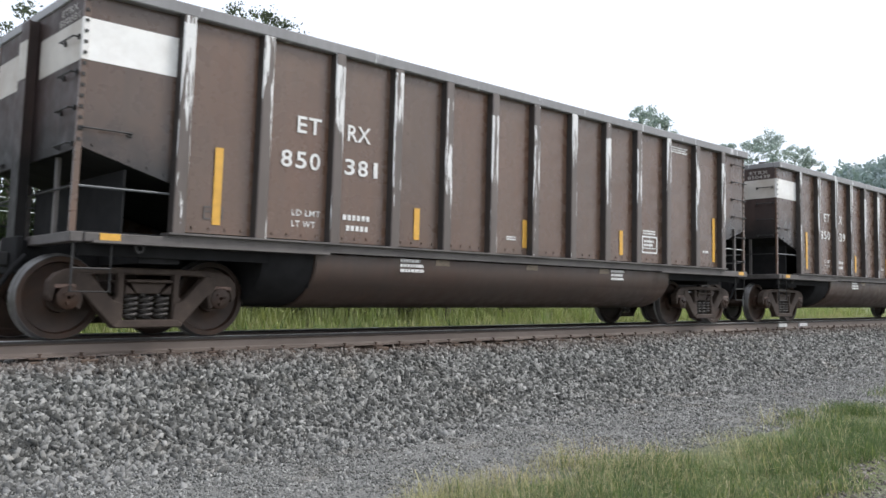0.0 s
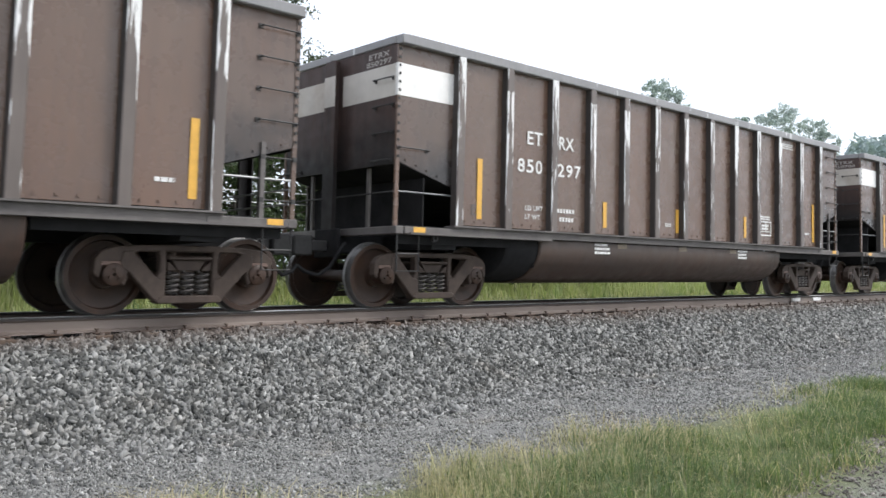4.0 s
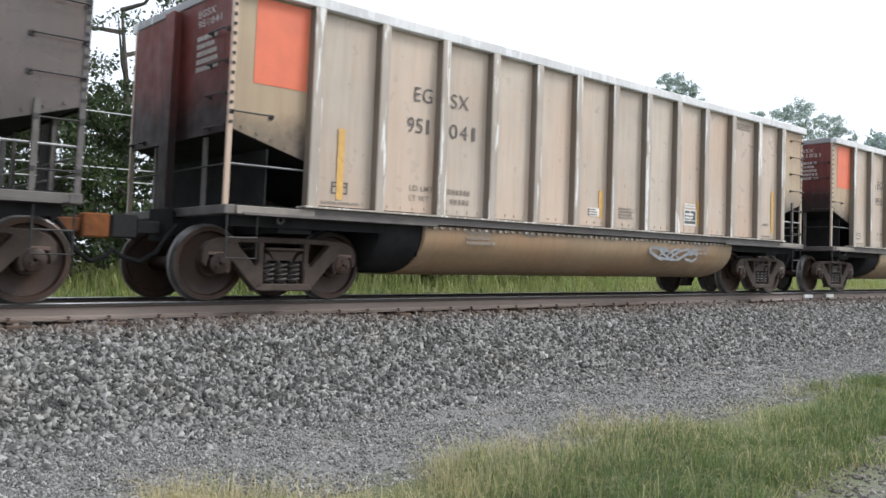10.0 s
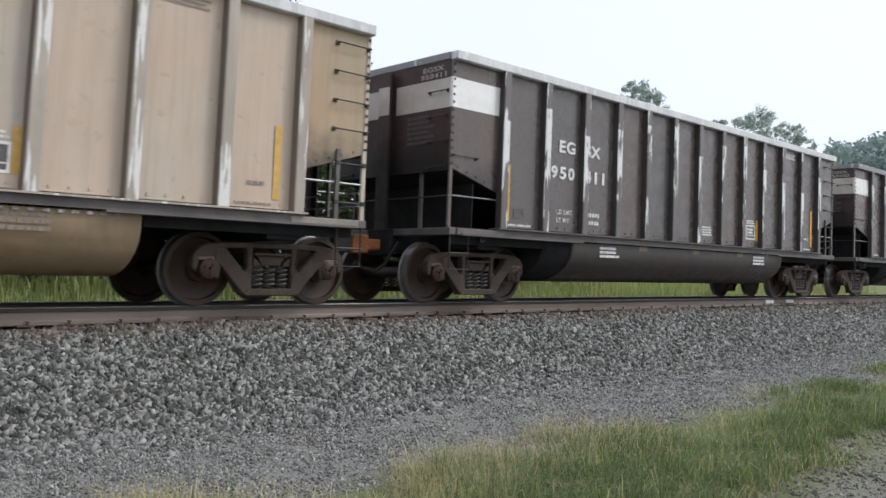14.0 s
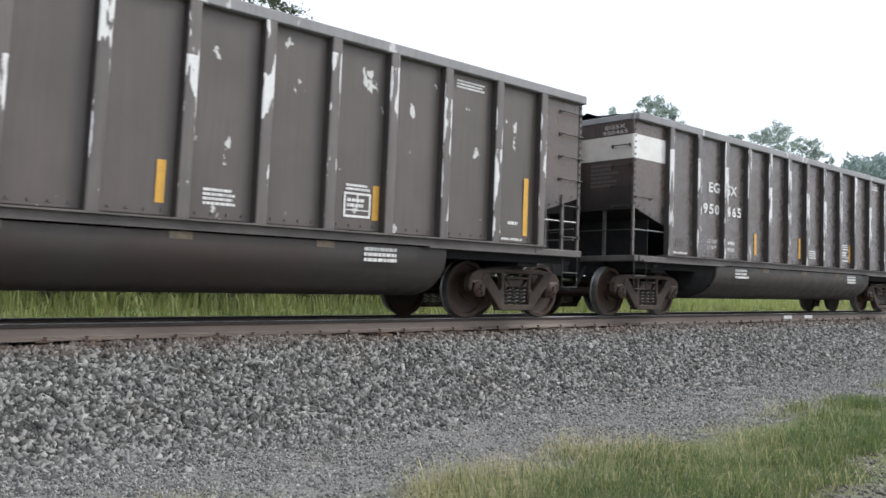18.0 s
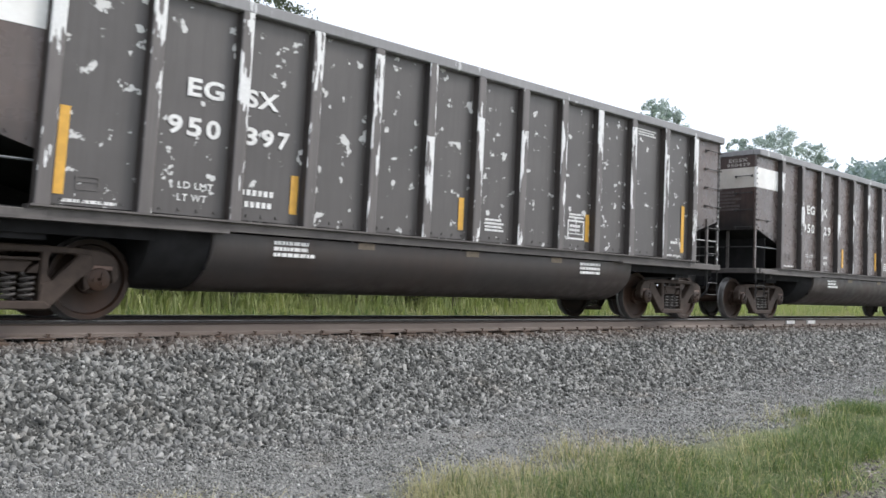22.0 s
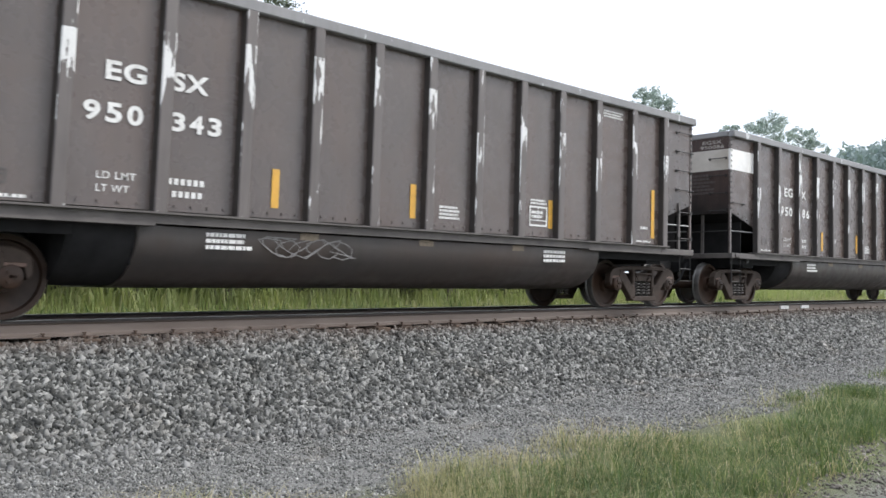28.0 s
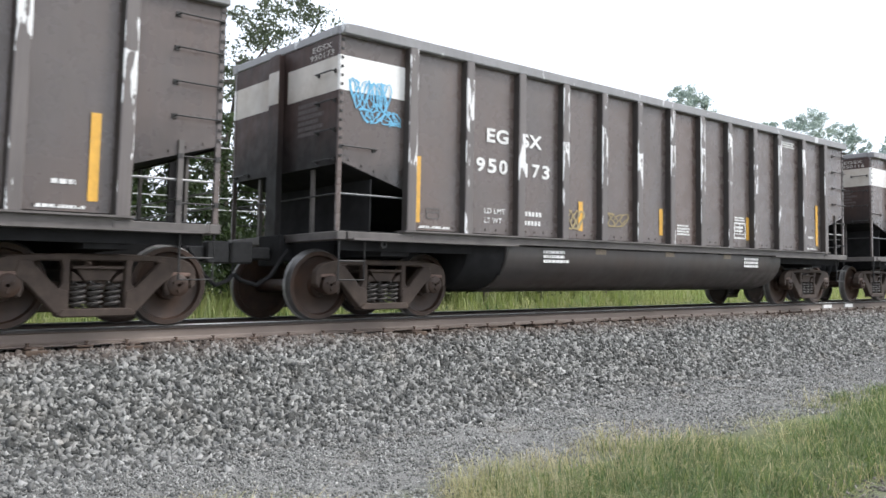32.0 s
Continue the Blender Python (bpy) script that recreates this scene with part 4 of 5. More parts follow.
part("graffiti", scribble(13, 1.30, 0.26, 6, 0.014), M["spray_grey"], by_number["343"], "pale chalk scrawl", pose(4.55, -SKIN - 0.004, 0.72))
part("graffiti", scribble(17, 1.7, 0.22, 7, 0.016), M["spray_grey"], by_number["450"], "white chalk scrawl", pose(4.3, -SKIN - 0.006, 0.74))
part("graffiti", scribble(18, 1.0, 0.22, 5, 0.016), M["spray_grey"], by_number["450"], "white chalk scrawl", pose(7.2, -SKIN - 0.006, 0.74))
part("graffiti", scribble(19, 1.45, 0.24, 5, 0.045), M["spray_pale"], by_number["041"], "faint bluish grey spray-paint scrawl", pose(8.5, -SKIN - 0.004, 0.66))
part("logo_patch", solid(bmesh.new(), [(0.02, 0.0), (0.30, 0.0), (0.30, 0.17), (0.25, 0.24), (0.18, 0.27), (0.11, 0.25), (0.04, 0.18)], -0.002, 0), M["letter_dark"], by_number["045"], "dark painted-over emblem", pose(2.52, -SKIN - 0.004, 1.76))


# ---- ground, ballast and track ----
Z_GROUND = -1.10


def sheet(name, xs, rows, material, **tags):
    """A ground sheet: rows of (y, z) carried along the x stations, with the heights roughened by lift(x, y)."""
    verts = [(x, y, z + lift(x, y)) for x in xs for y, z in rows]
    n = len(rows)
    faces = [(i * n + j, (i + 1) * n + j, (i + 1) * n + j + 1, i * n + j + 1) for i in range(len(xs) - 1) for j in range(n - 1)]
    me = bpy.data.meshes.new(name)
    me.from_pydata(verts, [], faces)
    me.materials.append(material)
    me.polygons.foreach_set("use_smooth", [True] * len(me.polygons))
    return tagged(new(name, me), **tags)


def lift(x, y):
    if abs(x) > 80 or abs(y) > 40:
        return 0.0
    return 0.035 * noise.noise((x * 0.6, y * 0.6, 0)) + 0.012 * noise.noise((x * 3.1, y * 3.1, 4))


def ground_material():
    n = Nodes("gravel_and_turf", 0.9)
    at = n.place(shift=False)
    split = n.put("ShaderNodeSeparateXYZ")
    n.link(at, split.inputs[0])
    y = split.outputs["Y"]
    wob = n.put("ShaderNodeMath")
    wob.operation = "MULTIPLY_ADD"
    n.link(n.noise(at, 0.9, 5), wob.inputs[0])
    wob.inputs[1].default_value = 1.1
    n.link(y, wob.inputs[2])
    edge = n.put("ShaderNodeMapRange")
    edge.inputs["From Min"].default_value, edge.inputs["From Max"].default_value = -60, 40
    n.link(wob.outputs[0], edge.inputs["Value"])
    # turf, a worn gravel path, turf, the gravel beside the line, turf beyond
    turf = n.ramp(edge.outputs[0], (0.0, 1.0), (0.44, 1.0), (0.455, 0.0), (0.5255, 0.0), (0.5295, 1.0), (0.5485, 1.0), (0.5545, 0.0), (0.64, 0.0), (0.655, 1.0))
    vor = n.put("ShaderNodeTexVoronoi", Scale=46.0)
    n.link(at, vor.inputs["Vector"])
    stone = n.ramp(n.noise(at, 70, 4, 0.7), (0.3, (0.085, 0.084, 0.079)), (0.5, (0.19, 0.187, 0.176)), (0.72, (0.36, 0.355, 0.335)))
    stone = n.mix(0.5, stone, n.ramp(vor.outputs["Color"], (0.1, (0.10, 0.099, 0.094)), (0.9, (0.32, 0.316, 0.298))))
    stone = n.mix(n.ramp(n.noise(at, 1.3, 5), (0.35, 0.0), (0.7, 0.6)), stone, (0.215, 0.209, 0.193))
    grass = n.ramp(n.noise(at, 14, 6, 0.7), (0.3, (0.075, 0.09, 0.028)), (0.55, (0.13, 0.15, 0.05)), (0.75, (0.24, 0.215, 0.11)))
    n.color(n.mix(turf, stone, grass))
    return n.bump(n.noise(at, 80, 5, 0.8), 0.9, 0.02).m


def stations(a, b, fine0, fine1, step):
    xs = [a, -180, -90, -45]
    x = fine0
    while x <= fine1:
        xs.append(x)
        x += step
    return [x for x in xs] + [60, 90, 180, 420, b]


ys = [-1500, -500, -160, -60, -30, -18, -14] + [-12 + 0.35 * k for k in range(27)] + [-2.4, 3.0, 4.0, 5.5, 7, 9, 10, 12, 14, 16, 18, 20, 22, 25, 30, 45, 70, 120, 300, 700, 2000]


def ground_z(y):
    """The field behind the line climbs gently from the trackside ditch."""
    return np.interp(y, (4, 10, 18, 30), (Z_GROUND, -0.55, -0.02, 0.34))


sheet("ground", stations(-1500, 2500, -20, 50, 0.5), [(y, float(ground_z(y))) for y in ys], ground_material(), label="grey gravel and rough turf beside the railway line", category="ground", kind="structure")


def ballast_material():
    n = Nodes("crushed_stone_bed", 0.9)
    at = n.place(shift=False)
    c = n.ramp(n.noise(at, 26, 4, 0.7), (0.3, (0.025, 0.024, 0.024)), (0.7, (0.08, 0.078, 0.077)))
    return n.color(c).bump(n.noise(at, 30, 4, 0.7), 0.8, 0.03).m


BED = ((-2.75, -1.14), (-2.45, -1.07), (-2.05, -0.83), (-1.55, -0.51), (-1.25, -0.345), (-1.0, -0.258), (-0.86, -0.252), (-0.8, -0.250), (0.8, -0.245), (1.1, -0.25), (1.5, -0.42), (2.4, -0.9), (2.9, -1.13))
sheet("ballast_bed", stations(-1500, 2500, -8, 50, 0.5), BED, ballast_material(), label="bed of grey crushed-stone ballast under the track", category="ballast", kind="structure")


def stone_material(name, lo, hi, rusty=False):
    n = Nodes(name, 0.85)
    c = n.ramp(n.island(), (0.0, tone(lo, 0.8)), (0.35, lo), (0.75, hi), (0.93, tone(hi, 1.2)), (1.0, tone(hi, 1.6)))
    warm = n.ramp(n.noise(n.place(shift=False), 1.6, 3), (0.55, (1.0, 1.0, 1.0)), (0.75, (1.06, 1.0, 0.94)))
    c = n.mix(1.0, c, warm, "MULTIPLY")
    if rusty:
        # brake dust and rust beside the rail
        split = n.put("ShaderNodeSeparateXYZ")
        n.link(n.place(shift=False), split.inputs[0])
        y = n.sum("MULTIPLY_ADD", n.noise(n.place(shift=False), 2.2, 4), 0.5, split.outputs["Y"])
        near = n.put("ShaderNodeMapRange")
        near.inputs["From Min"].default_value, near.inputs["From Max"].default_value = -1.15, -0.5
        n.link(y, near.inputs["Value"])
        c = n.mix(n.ramp(near.outputs[0], (0.0, 0.0), (1.0, 0.75)), c, (0.115, 0.07, 0.05))
    return n.color(c).bump(n.noise(n.place(shift=False), 60, 3), 0.4, 0.006).m


CUBE = np.array([(-1, -1, -1), (1, -1, -1), (1, 1, -1), (-1, 1, -1), (-1, -1, 1), (1, -1, 1), (1, 1, 1), (-1, 1, 1)], float) * 0.5
CUBE_F = np.array([(3, 2, 1, 0), (4, 5, 6, 7), (0, 1, 5, 4), (1, 2, 6, 5), (2, 3, 7, 6), (3, 0, 4, 7)])


def many(name, verts, faces, material, **tags):
    """One object of many small pieces: verts (n, k, 3) and the faces of one piece."""
    n, k, _ = verts.shape
    f = (np.arange(n)[:, None, None] * k + faces[None]).reshape(-1, faces.shape[1])
    me = bpy.data.meshes.new(name)
    me.vertices.add(n * k)
    me.vertices.foreach_set("co", verts.ravel())
    me.loops.add(f.size)
    me.loops.foreach_set("vertex_index", f.ravel())
    me.polygons.add(len(f))
    me.polygons.foreach_set("loop_start", np.arange(len(f)) * faces.shape[1])
    me.polygons.foreach_set("loop_total", np.full(len(f), faces.shape[1]))
    me.update(calc_edges=True)
    me.materials.append(material)
    return tagged(new(name, me), kind="stuff", **tags)


def turns(rng, n):
    """n chance rotations."""
    q = rng.normal(size=(n, 4))
    q /= np.linalg.norm(q, axis=1)[:, None]
    w, x, y, z = q.T
    return np.stack([1 - 2 * (y * y + z * z), 2 * (x * y - z * w), 2 * (x * z + y * w), 2 * (x * y + z * w), 1 - 2 * (x * x + z * z), 2 * (y * z - x * w), 2 * (x * z - y * w), 2 * (y * z + x * w), 1 - 2 * (x * x + y * y)], 1).reshape(n, 3, 3)


def stones(rng, x, y, z, size):
    n = len(x)
    v = CUBE[None] * (1 + rng.uniform(-0.55, 0.45, (n, 8, 3)))
    v *= np.array((1.75, 1.1, 0.6)) * rng.uniform(0.65, 1.35, (n, 1, 3)) * size[:, None, None]
    v = np.einsum("nij,nkj->nki", turns(rng, n), v)
    return v + np.stack([x, y, z], 1)[:, None, :]


rng = np.random.default_rng(5)
bed_y, bed_z = np.array([p[0] for p in BED]), np.array([p[1] for p in BED])


def rough(x, y):
    return np.array([lift(a, b) for a, b in zip(x.tolist(), y.tolist())])


def strew(count, x0, x1, power, y0, y1, s0, s1, height):
    """Chance places, denser towards x0."""
    x = x0 + (x1 - x0) * rng.random(count) ** power
    y = rng.uniform(y0, y1, count)
    s = rng.uniform(s0, s1, count) * (1 + 0.25 * (x - x0) / (x1 - x0))
    return x, y, height(y) + rough(x, y) + s * rng.uniform(0.0, 0.35, count), s


on_bed = lambda y: np.interp(y, bed_y, bed_z)
flat = lambda y: np.full_like(y, Z_GROUND)
x, y, z, s = strew(105000, 1.0, 36.0, 1.35, -2.62, -0.92, 0.019, 0.052, on_bed)
many("ballast_stones", stones(rng, x, y, z, s), CUBE_F, stone_material("ballast_stone", (0.060, 0.060, 0.055), (0.228, 0.225, 0.211), True), label="loose grey crushed-stone ballast on the shoulder", category="ballast")
# the foot of the shoulder runs out into the path
x, y, z, s = strew(9000, 1.0, 30.0, 1.5, -2.9, -2.2, 0.016, 0.044, flat)
y = -2.5 - np.abs(rng.normal(size=len(y))) * 0.42
z = Z_GROUND + rough(x, y) + 0.15 * s
many("ballast_stones", stones(rng, x, y, z, s), CUBE_F, stone_material("stray_ballast_stone", (0.10, 0.099, 0.093), (0.23, 0.227, 0.215)), label="stray ballast stones at the foot of the shoulder", category="ballast")
x, y, z, s = strew(6000, 1.0, 30.0, 1.4, -0.66, 2.6, 0.04, 0.075, on_bed)
many("ballast_stones", stones(rng, x, y, z, s), CUBE_F, stone_material("ballast_stone_dark", (0.09, 0.082, 0.076), (0.17, 0.16, 0.15)), label="dusty ballast stones between and behind the rails", category="ballast")
x, y, z, s = strew(64000, 0.5, 26.0, 1.6, -5.6, -2.6, 0.006, 0.019, flat)
many("gravel", stones(rng, x, y, z, s), CUBE_F, stone_material("gravel_stone", (0.130, 0.129, 0.121), (0.272, 0.268, 0.252)), label="fine grey gravel of the trackside path", category="gravel")
x, y, z, s = strew(14000, 2.6, 14.0, 1.3, -9.6, -7.0, 0.005, 0.018, flat)
# thinning out towards the edges of the patch
keep = rng.random(len(x)) < np.clip((x - 2.6) / 2.2, 0, 1) * np.clip((y + 9.6) / 1.1, 0, 1)
x, y, z, s = x[keep], y[keep], z[keep], s[keep]
many("gravel", stones(rng, x, y, z, s), CUBE_F, stone_material("earthy_gravel_stone", (0.11, 0.098, 0.086), (0.22, 0.198, 0.175)), label="earthy gravel of a worn patch beyond the grass", category="gravel")

RAIL = ((-0.076, -0.186), (0.076, -0.186), (0.076, -0.172), (0.018, -0.150), (0.009, -0.135), (0.009, -0.055), (0.036, -0.038), (0.037, -0.008), (0.028, 0.0), (-0.028, 0.0), (-0.037, -0.008), (-0.036, -0.038), (-0.009, -0.055), (-0.009, -0.135), (-0.018, -0.150), (-0.076, -0.172))


def rail_material():
    n = Nodes("rusty_rail_steel", 0.6, 0.0)
    at = n.place((0.25, 1, 1))
    n.color(n.ramp(n.noise(at, 3.0, 6, 0.65), (0.3, (0.125, 0.095, 0.078)), (0.7, (0.20, 0.160, 0.135))))
    return n.bump(n.noise(at, 30, 3), 0.2, 0.003).m


polished = plain("polished_rail_head", (0.72, 0.72, 0.72), 0.34, 0.85, 0.08, 6)
# near-black colour paints the shadow line along the rail head's sides
head_side = plain("shaded_rail_head_side", (0.030, 0.025, 0.022), 0.55, 0.2, 0.3, 9)
rust = rail_material()
for name, y in (("near", -0.755), ("far", 0.755)):
    bm = bmesh.new()
    loft(bm, [[(x, a, b) for a, b in RAIL] for x in (-700, 700)])
    me = finish("rail", bm, rust)
    me.materials.append(polished)
    me.materials.append(head_side)
    for p in me.polygons:
        if p.normal.z > 0.5 and p.center.z > -0.01:
            p.material_index = 1
        elif p.center.z > -0.04:
            p.material_index = 2
    tagged(new("rail", me), "rust-brown steel rail with a polished head", "rail", kind="structure").location = (0, y, 0)
# pale paint marks on the web of the near rail
for x in (20.75, 21.95):
    tagged(part("paint_mark", box(bmesh.new(), x, x + 0.46, -0.802, -0.768, -0.135, -0.052), M["letter"], None, "white paint mark on the web of the rail"), category="paint mark")
tie = finish("tie", bevel(box(bmesh.new(), -0.115, 0.115, -1.03, 1.03, -0.40, -0.20), 0.012), plain("creosoted_oak", (0.09, 0.06, 0.042), 0.85, 0, 0.35, 12, (0.06, 0.045, 0.035)))
spiked = plain("dark_rusty_plate_steel", (0.075, 0.048, 0.034), 0.8, 0, 0.3, 14)
plate_mesh = finish("tie_plate", bevel(box(bmesh.new(), -0.09, 0.09, -0.19, 0.19, -0.199, -0.180), 0.005), spiked)
bm = bmesh.new()
box(bm, -0.010, 0.010, -0.112, -0.092, -0.20, -0.150)
box(bm, -0.017, 0.017, -0.116, -0.072, -0.152, -0.138)
spike_mesh = finish("spike", bevel(bm, 0.003), spiked)
for k in range(90):
    one = tagged(new("tie", tie), "weathered creosoted timber tie in the ballast", "railway tie", "ties under the track", "structure")
    one.location = (-4 + k * 0.51, 0.02 * math.sin(k * 2.4), -0.008 + 0.006 * math.sin(k * 1.7))
    seat = part("tie_plate", plate_mesh, None, one, "", pose(0, -0.755 - one.location.y, -one.location.z))
    part("spike", spike_mesh, None, seat, "", pose(0.05 * math.sin(k * 3.3), 0, 0))


# ---- grass and weeds ----
def blade_material(name, root, tip, dry):
    n = Nodes(name, 0.7)
    c = n.ramp(n.island(), (0.0, root), (0.55, tip), (0.82, tip), (1.0, dry))
    patch = n.ramp(n.noise(n.place(shift=False), 0.7, 4), (0.35, (0.8, 0.9, 0.75)), (0.7, (1.25, 1.15, 1.1)))
    n.color(n.mix(1.0, c, patch, "MULTIPLY"))
    return n.thin(0.42).m


BLADE_F = np.array([(0, 1, 3, 2), (2, 3, 5, 4)])


def blades(x, y, z, length, width, lean):
    """Bent, tapering blades: three pairs of points each."""
    n = len(x)
    a = rng.uniform(0, math.tau, n)
    d = np.stack([np.cos(a), np.sin(a), 0 * a], 1)
    side = np.stack([-np.sin(a), np.cos(a), 0 * a], 1) * (width / 2)[:, None]
    b = np.stack([x, y, z], 1)
    up = np.array((0, 0, 1.0))
    mid = b + up * (length * 0.58)[:, None] + d * (length * lean * 0.28)[:, None]
    tip = b + up * (length * (1 - 0.35 * lean))[:, None] + d * (length * lean * 0.85)[:, None]
    return np.stack([b - side, b + side, mid - side * 0.8, mid + side * 0.8, tip - side * 0.12, tip + side * 0.12], 1)


def wander(x):
    """The ragged edge of the turf beside the gravel."""
    return 0.32 * np.sin(x * 1.3) + 0.22 * np.sin(x * 2.9 + 1) + 0.12 * np.sin(x * 6.1)


def turf(count, x0, x1, y0, y1, lo, hi, w, power=1.0, edge=True):
    x = x0 + (x1 - x0) * rng.random(count) ** power
    y = rng.uniform(y0, y1, count)
    clump = np.sin(x * 2.3 + 3 * np.sin(y * 1.7)) * np.sin(y * 3.1 + x * 0.7) + 0.6 * np.sin(x * 5.7 + y * 4.3)
    keep = clump > rng.uniform(-1.9, 0.9, count)
    if edge:
        keep &= (y < y1 - 0.35 + wander(x)) & (y > y0 + 0.3 + 0.8 * wander(x * 0.8 + 4))
    x, y, clump = x[keep], y[keep], clump[keep]
    length = (lo + (hi - lo) * rng.random(len(x)) ** 1.6) * (0.8 + 0.35 * np.clip(clump, -1, 1))
    if edge:
        length *= np.clip((y1 + wander(x) - y) / 0.9, 0.35, 1.0)
    return x, y, length, rng.uniform(0.5, 1.3, len(x)) * w


fresh = blade_material("fresh_grass", (0.052, 0.08, 0.033), (0.125, 0.172, 0.07), (0.29, 0.29, 0.15))
straw = blade_material("dry_grass", (0.25, 0.215, 0.135), (0.44, 0.38, 0.26), (0.60, 0.53, 0.40))
field_green = blade_material("field_grass", (0.215, 0.24, 0.105), (0.265, 0.29, 0.13), (0.36, 0.34, 0.20))
x, y, l, w = turf(90000, 2.2, 20.0, -7.75, -5.25, 0.12, 0.46, 0.0065, 1.5)
thick = np.clip((-5.45 + wander(x) - y) / 1.3, 0.02, 1.0) * np.clip((x - 2.5) / 3.0, 0.25, 1.0)
keep = rng.random(len(x)) < thick
x, y, l, w = x[keep], y[keep], l[keep], w[keep]
l = l * np.interp(x, (5, 8, 12), (1.0, 0.82, 0.70))
many("grass", blades(x, y, Z_GROUND - 0.01 + rough(x, y), l, w, 0.3 + 1.4 * rng.random(len(x))), BLADE_F, fresh, label="rough green grass beside the gravel path", category="grass")
# dry stems stand thickest along the gravel's edge
x, y, l, w = turf(60000, 2.2, 20.0, -7.85, -4.85, 0.12, 0.46, 0.0046, 1.5)
keep = rng.random(len(x)) < np.clip((y + 7.6) / 1.5, 0.35, 1.0) * np.clip((-5.2 + wander(x) - y) / 0.5, 0.12, 1.0) * np.clip((10.0 - x) / 5, 0.22, 1.0)
x, y, l, w = x[keep], y[keep], l[keep], w[keep]
many("grass", blades(x, y, Z_GROUND - 0.01 + rough(x, y), l, w, rng.uniform(0.6, 1.8, len(x))), BLADE_F, straw, label="dry straw-coloured grass stems in the verge", category="grass")
x, y, l, w = turf(12000, 18.0, 60.0, -8.3, -4.9, 0.2, 0.4, 0.02, 1.3)
many("grass", blades(x, y, Z_GROUND - 0.01 + rough(x, y), l, w, rng.uniform(0.2, 1.0, len(x))), BLADE_F, fresh, label="rough grass further along the verge", category="grass")
# tufts that stand alone on the gravel
for cx, cy, reach, count in ((12.7, -5.55, 0.55, 1500), (11.5, -5.25, 0.18, 180), (16.0, -5.2, 0.6, 900), (5.0, -8.9, 0.3, 300)):
    x, y = cx + rng.normal(size=count) * reach * 0.6, cy + rng.normal(size=count) * reach * 0.35
    many("grass", blades(x, y, Z_GROUND - 0.01 + rough(x, y), rng.uniform(0.05, 0.26, count), rng.uniform(0.004, 0.008, count), rng.uniform(0.5, 1.6, count)), BLADE_F, fresh, label="low grass tuft standing alone on the gravel", category="grass")
x, y, l, w = turf(60000, -2.0, 64.0, 4.0, 21.0, 0.28, 0.62, 0.026, 1.25, False)
gz = ground_z(y) + rough(x, y)
# the field turns from green to tan further along the line
tan = rng.random(len(x)) < np.interp(x, (9, 16, 26, 40), (0.06, 0.30, 0.65, 0.85))
lean = rng.uniform(0.3, 1.5, len(x))
field_dry = blade_material("dry_field_grass", (0.27, 0.25, 0.15), (0.34, 0.32, 0.20), (0.42, 0.385, 0.26))
for kept, colour, words in ((~tan, field_green, "tall green field grass behind the railway line"), (tan, field_dry, "drying tan field grass behind the railway line")):
    many("grass", blades(x[kept], y[kept], gz[kept] - 0.02, l[kept], w[kept], lean[kept]), BLADE_F, colour, label=words, category="grass")
x, y, l, w = turf(16000, -2.0, 64.0, 10.8, 15.5, 0.75, 1.25, 0.034, 1.15, False)
gz = ground_z(y) + rough(x, y)
many("grass", blades(x, y, gz - 0.02, l, w, rng.uniform(0.2, 1.0, len(x))), BLADE_F, field_green, label="tall rank grass along the foot of the bushes", category="grass")
x, y, l, w = turf(5000, 6.0, 40.0, 4.5, 9.0, 0.45, 0.85, 0.03, 1.0, False)
gz = ground_z(y) + rough(x, y)
many("weeds", blades(x, y, gz - 0.02, l, w, rng.uniform(0.2, 0.9, len(x))), BLADE_F, blade_material("weed_leaf", (0.035, 0.075, 0.02), (0.06, 0.11, 0.03), (0.12, 0.14, 0.06)), label="taller dark weeds among the field grass", category="weeds")


# ---- trees ----
def leaf_material(name, dark, light, share=0.4):
    n = Nodes(name, 0.6)
    n.color(n.ramp(n.island(), (0.0, dark), (0.6, tone(light, 0.8)), (1.0, light)))
    return n.thin(share).m


LEAF_F = np.array([(0, 1, 2, 3)])
bark = plain("grey_brown_bark", (0.10, 0.085, 0.07), 0.9, 0, 0.35, 6)


def leaves(centres, radii, per, size):
    """Small leaf quads in loose clumps round the centres."""
    n = len(centres) * per
    c = np.repeat(centres, per, 0)
    r = np.repeat(radii, per)
    d = rng.normal(size=(n, 3))
    d *= (rng.random(n) ** 0.45 / np.linalg.norm(d, axis=1))[:, None]
    c = c + d * r[:, None] * np.array((1, 1, 0.8))
    s = rng.uniform(0.6, 1.35, n)[:, None] * size
    q = np.array([(-0.5, 0, 0), (0, -0.32, 0.08), (0.5, 0, 0), (0, 0.32, 0.08)])
    v = np.einsum("nij,kj->nki", turns(rng, n), q) * s[:, :, None]
    return v + c[:, None, :]


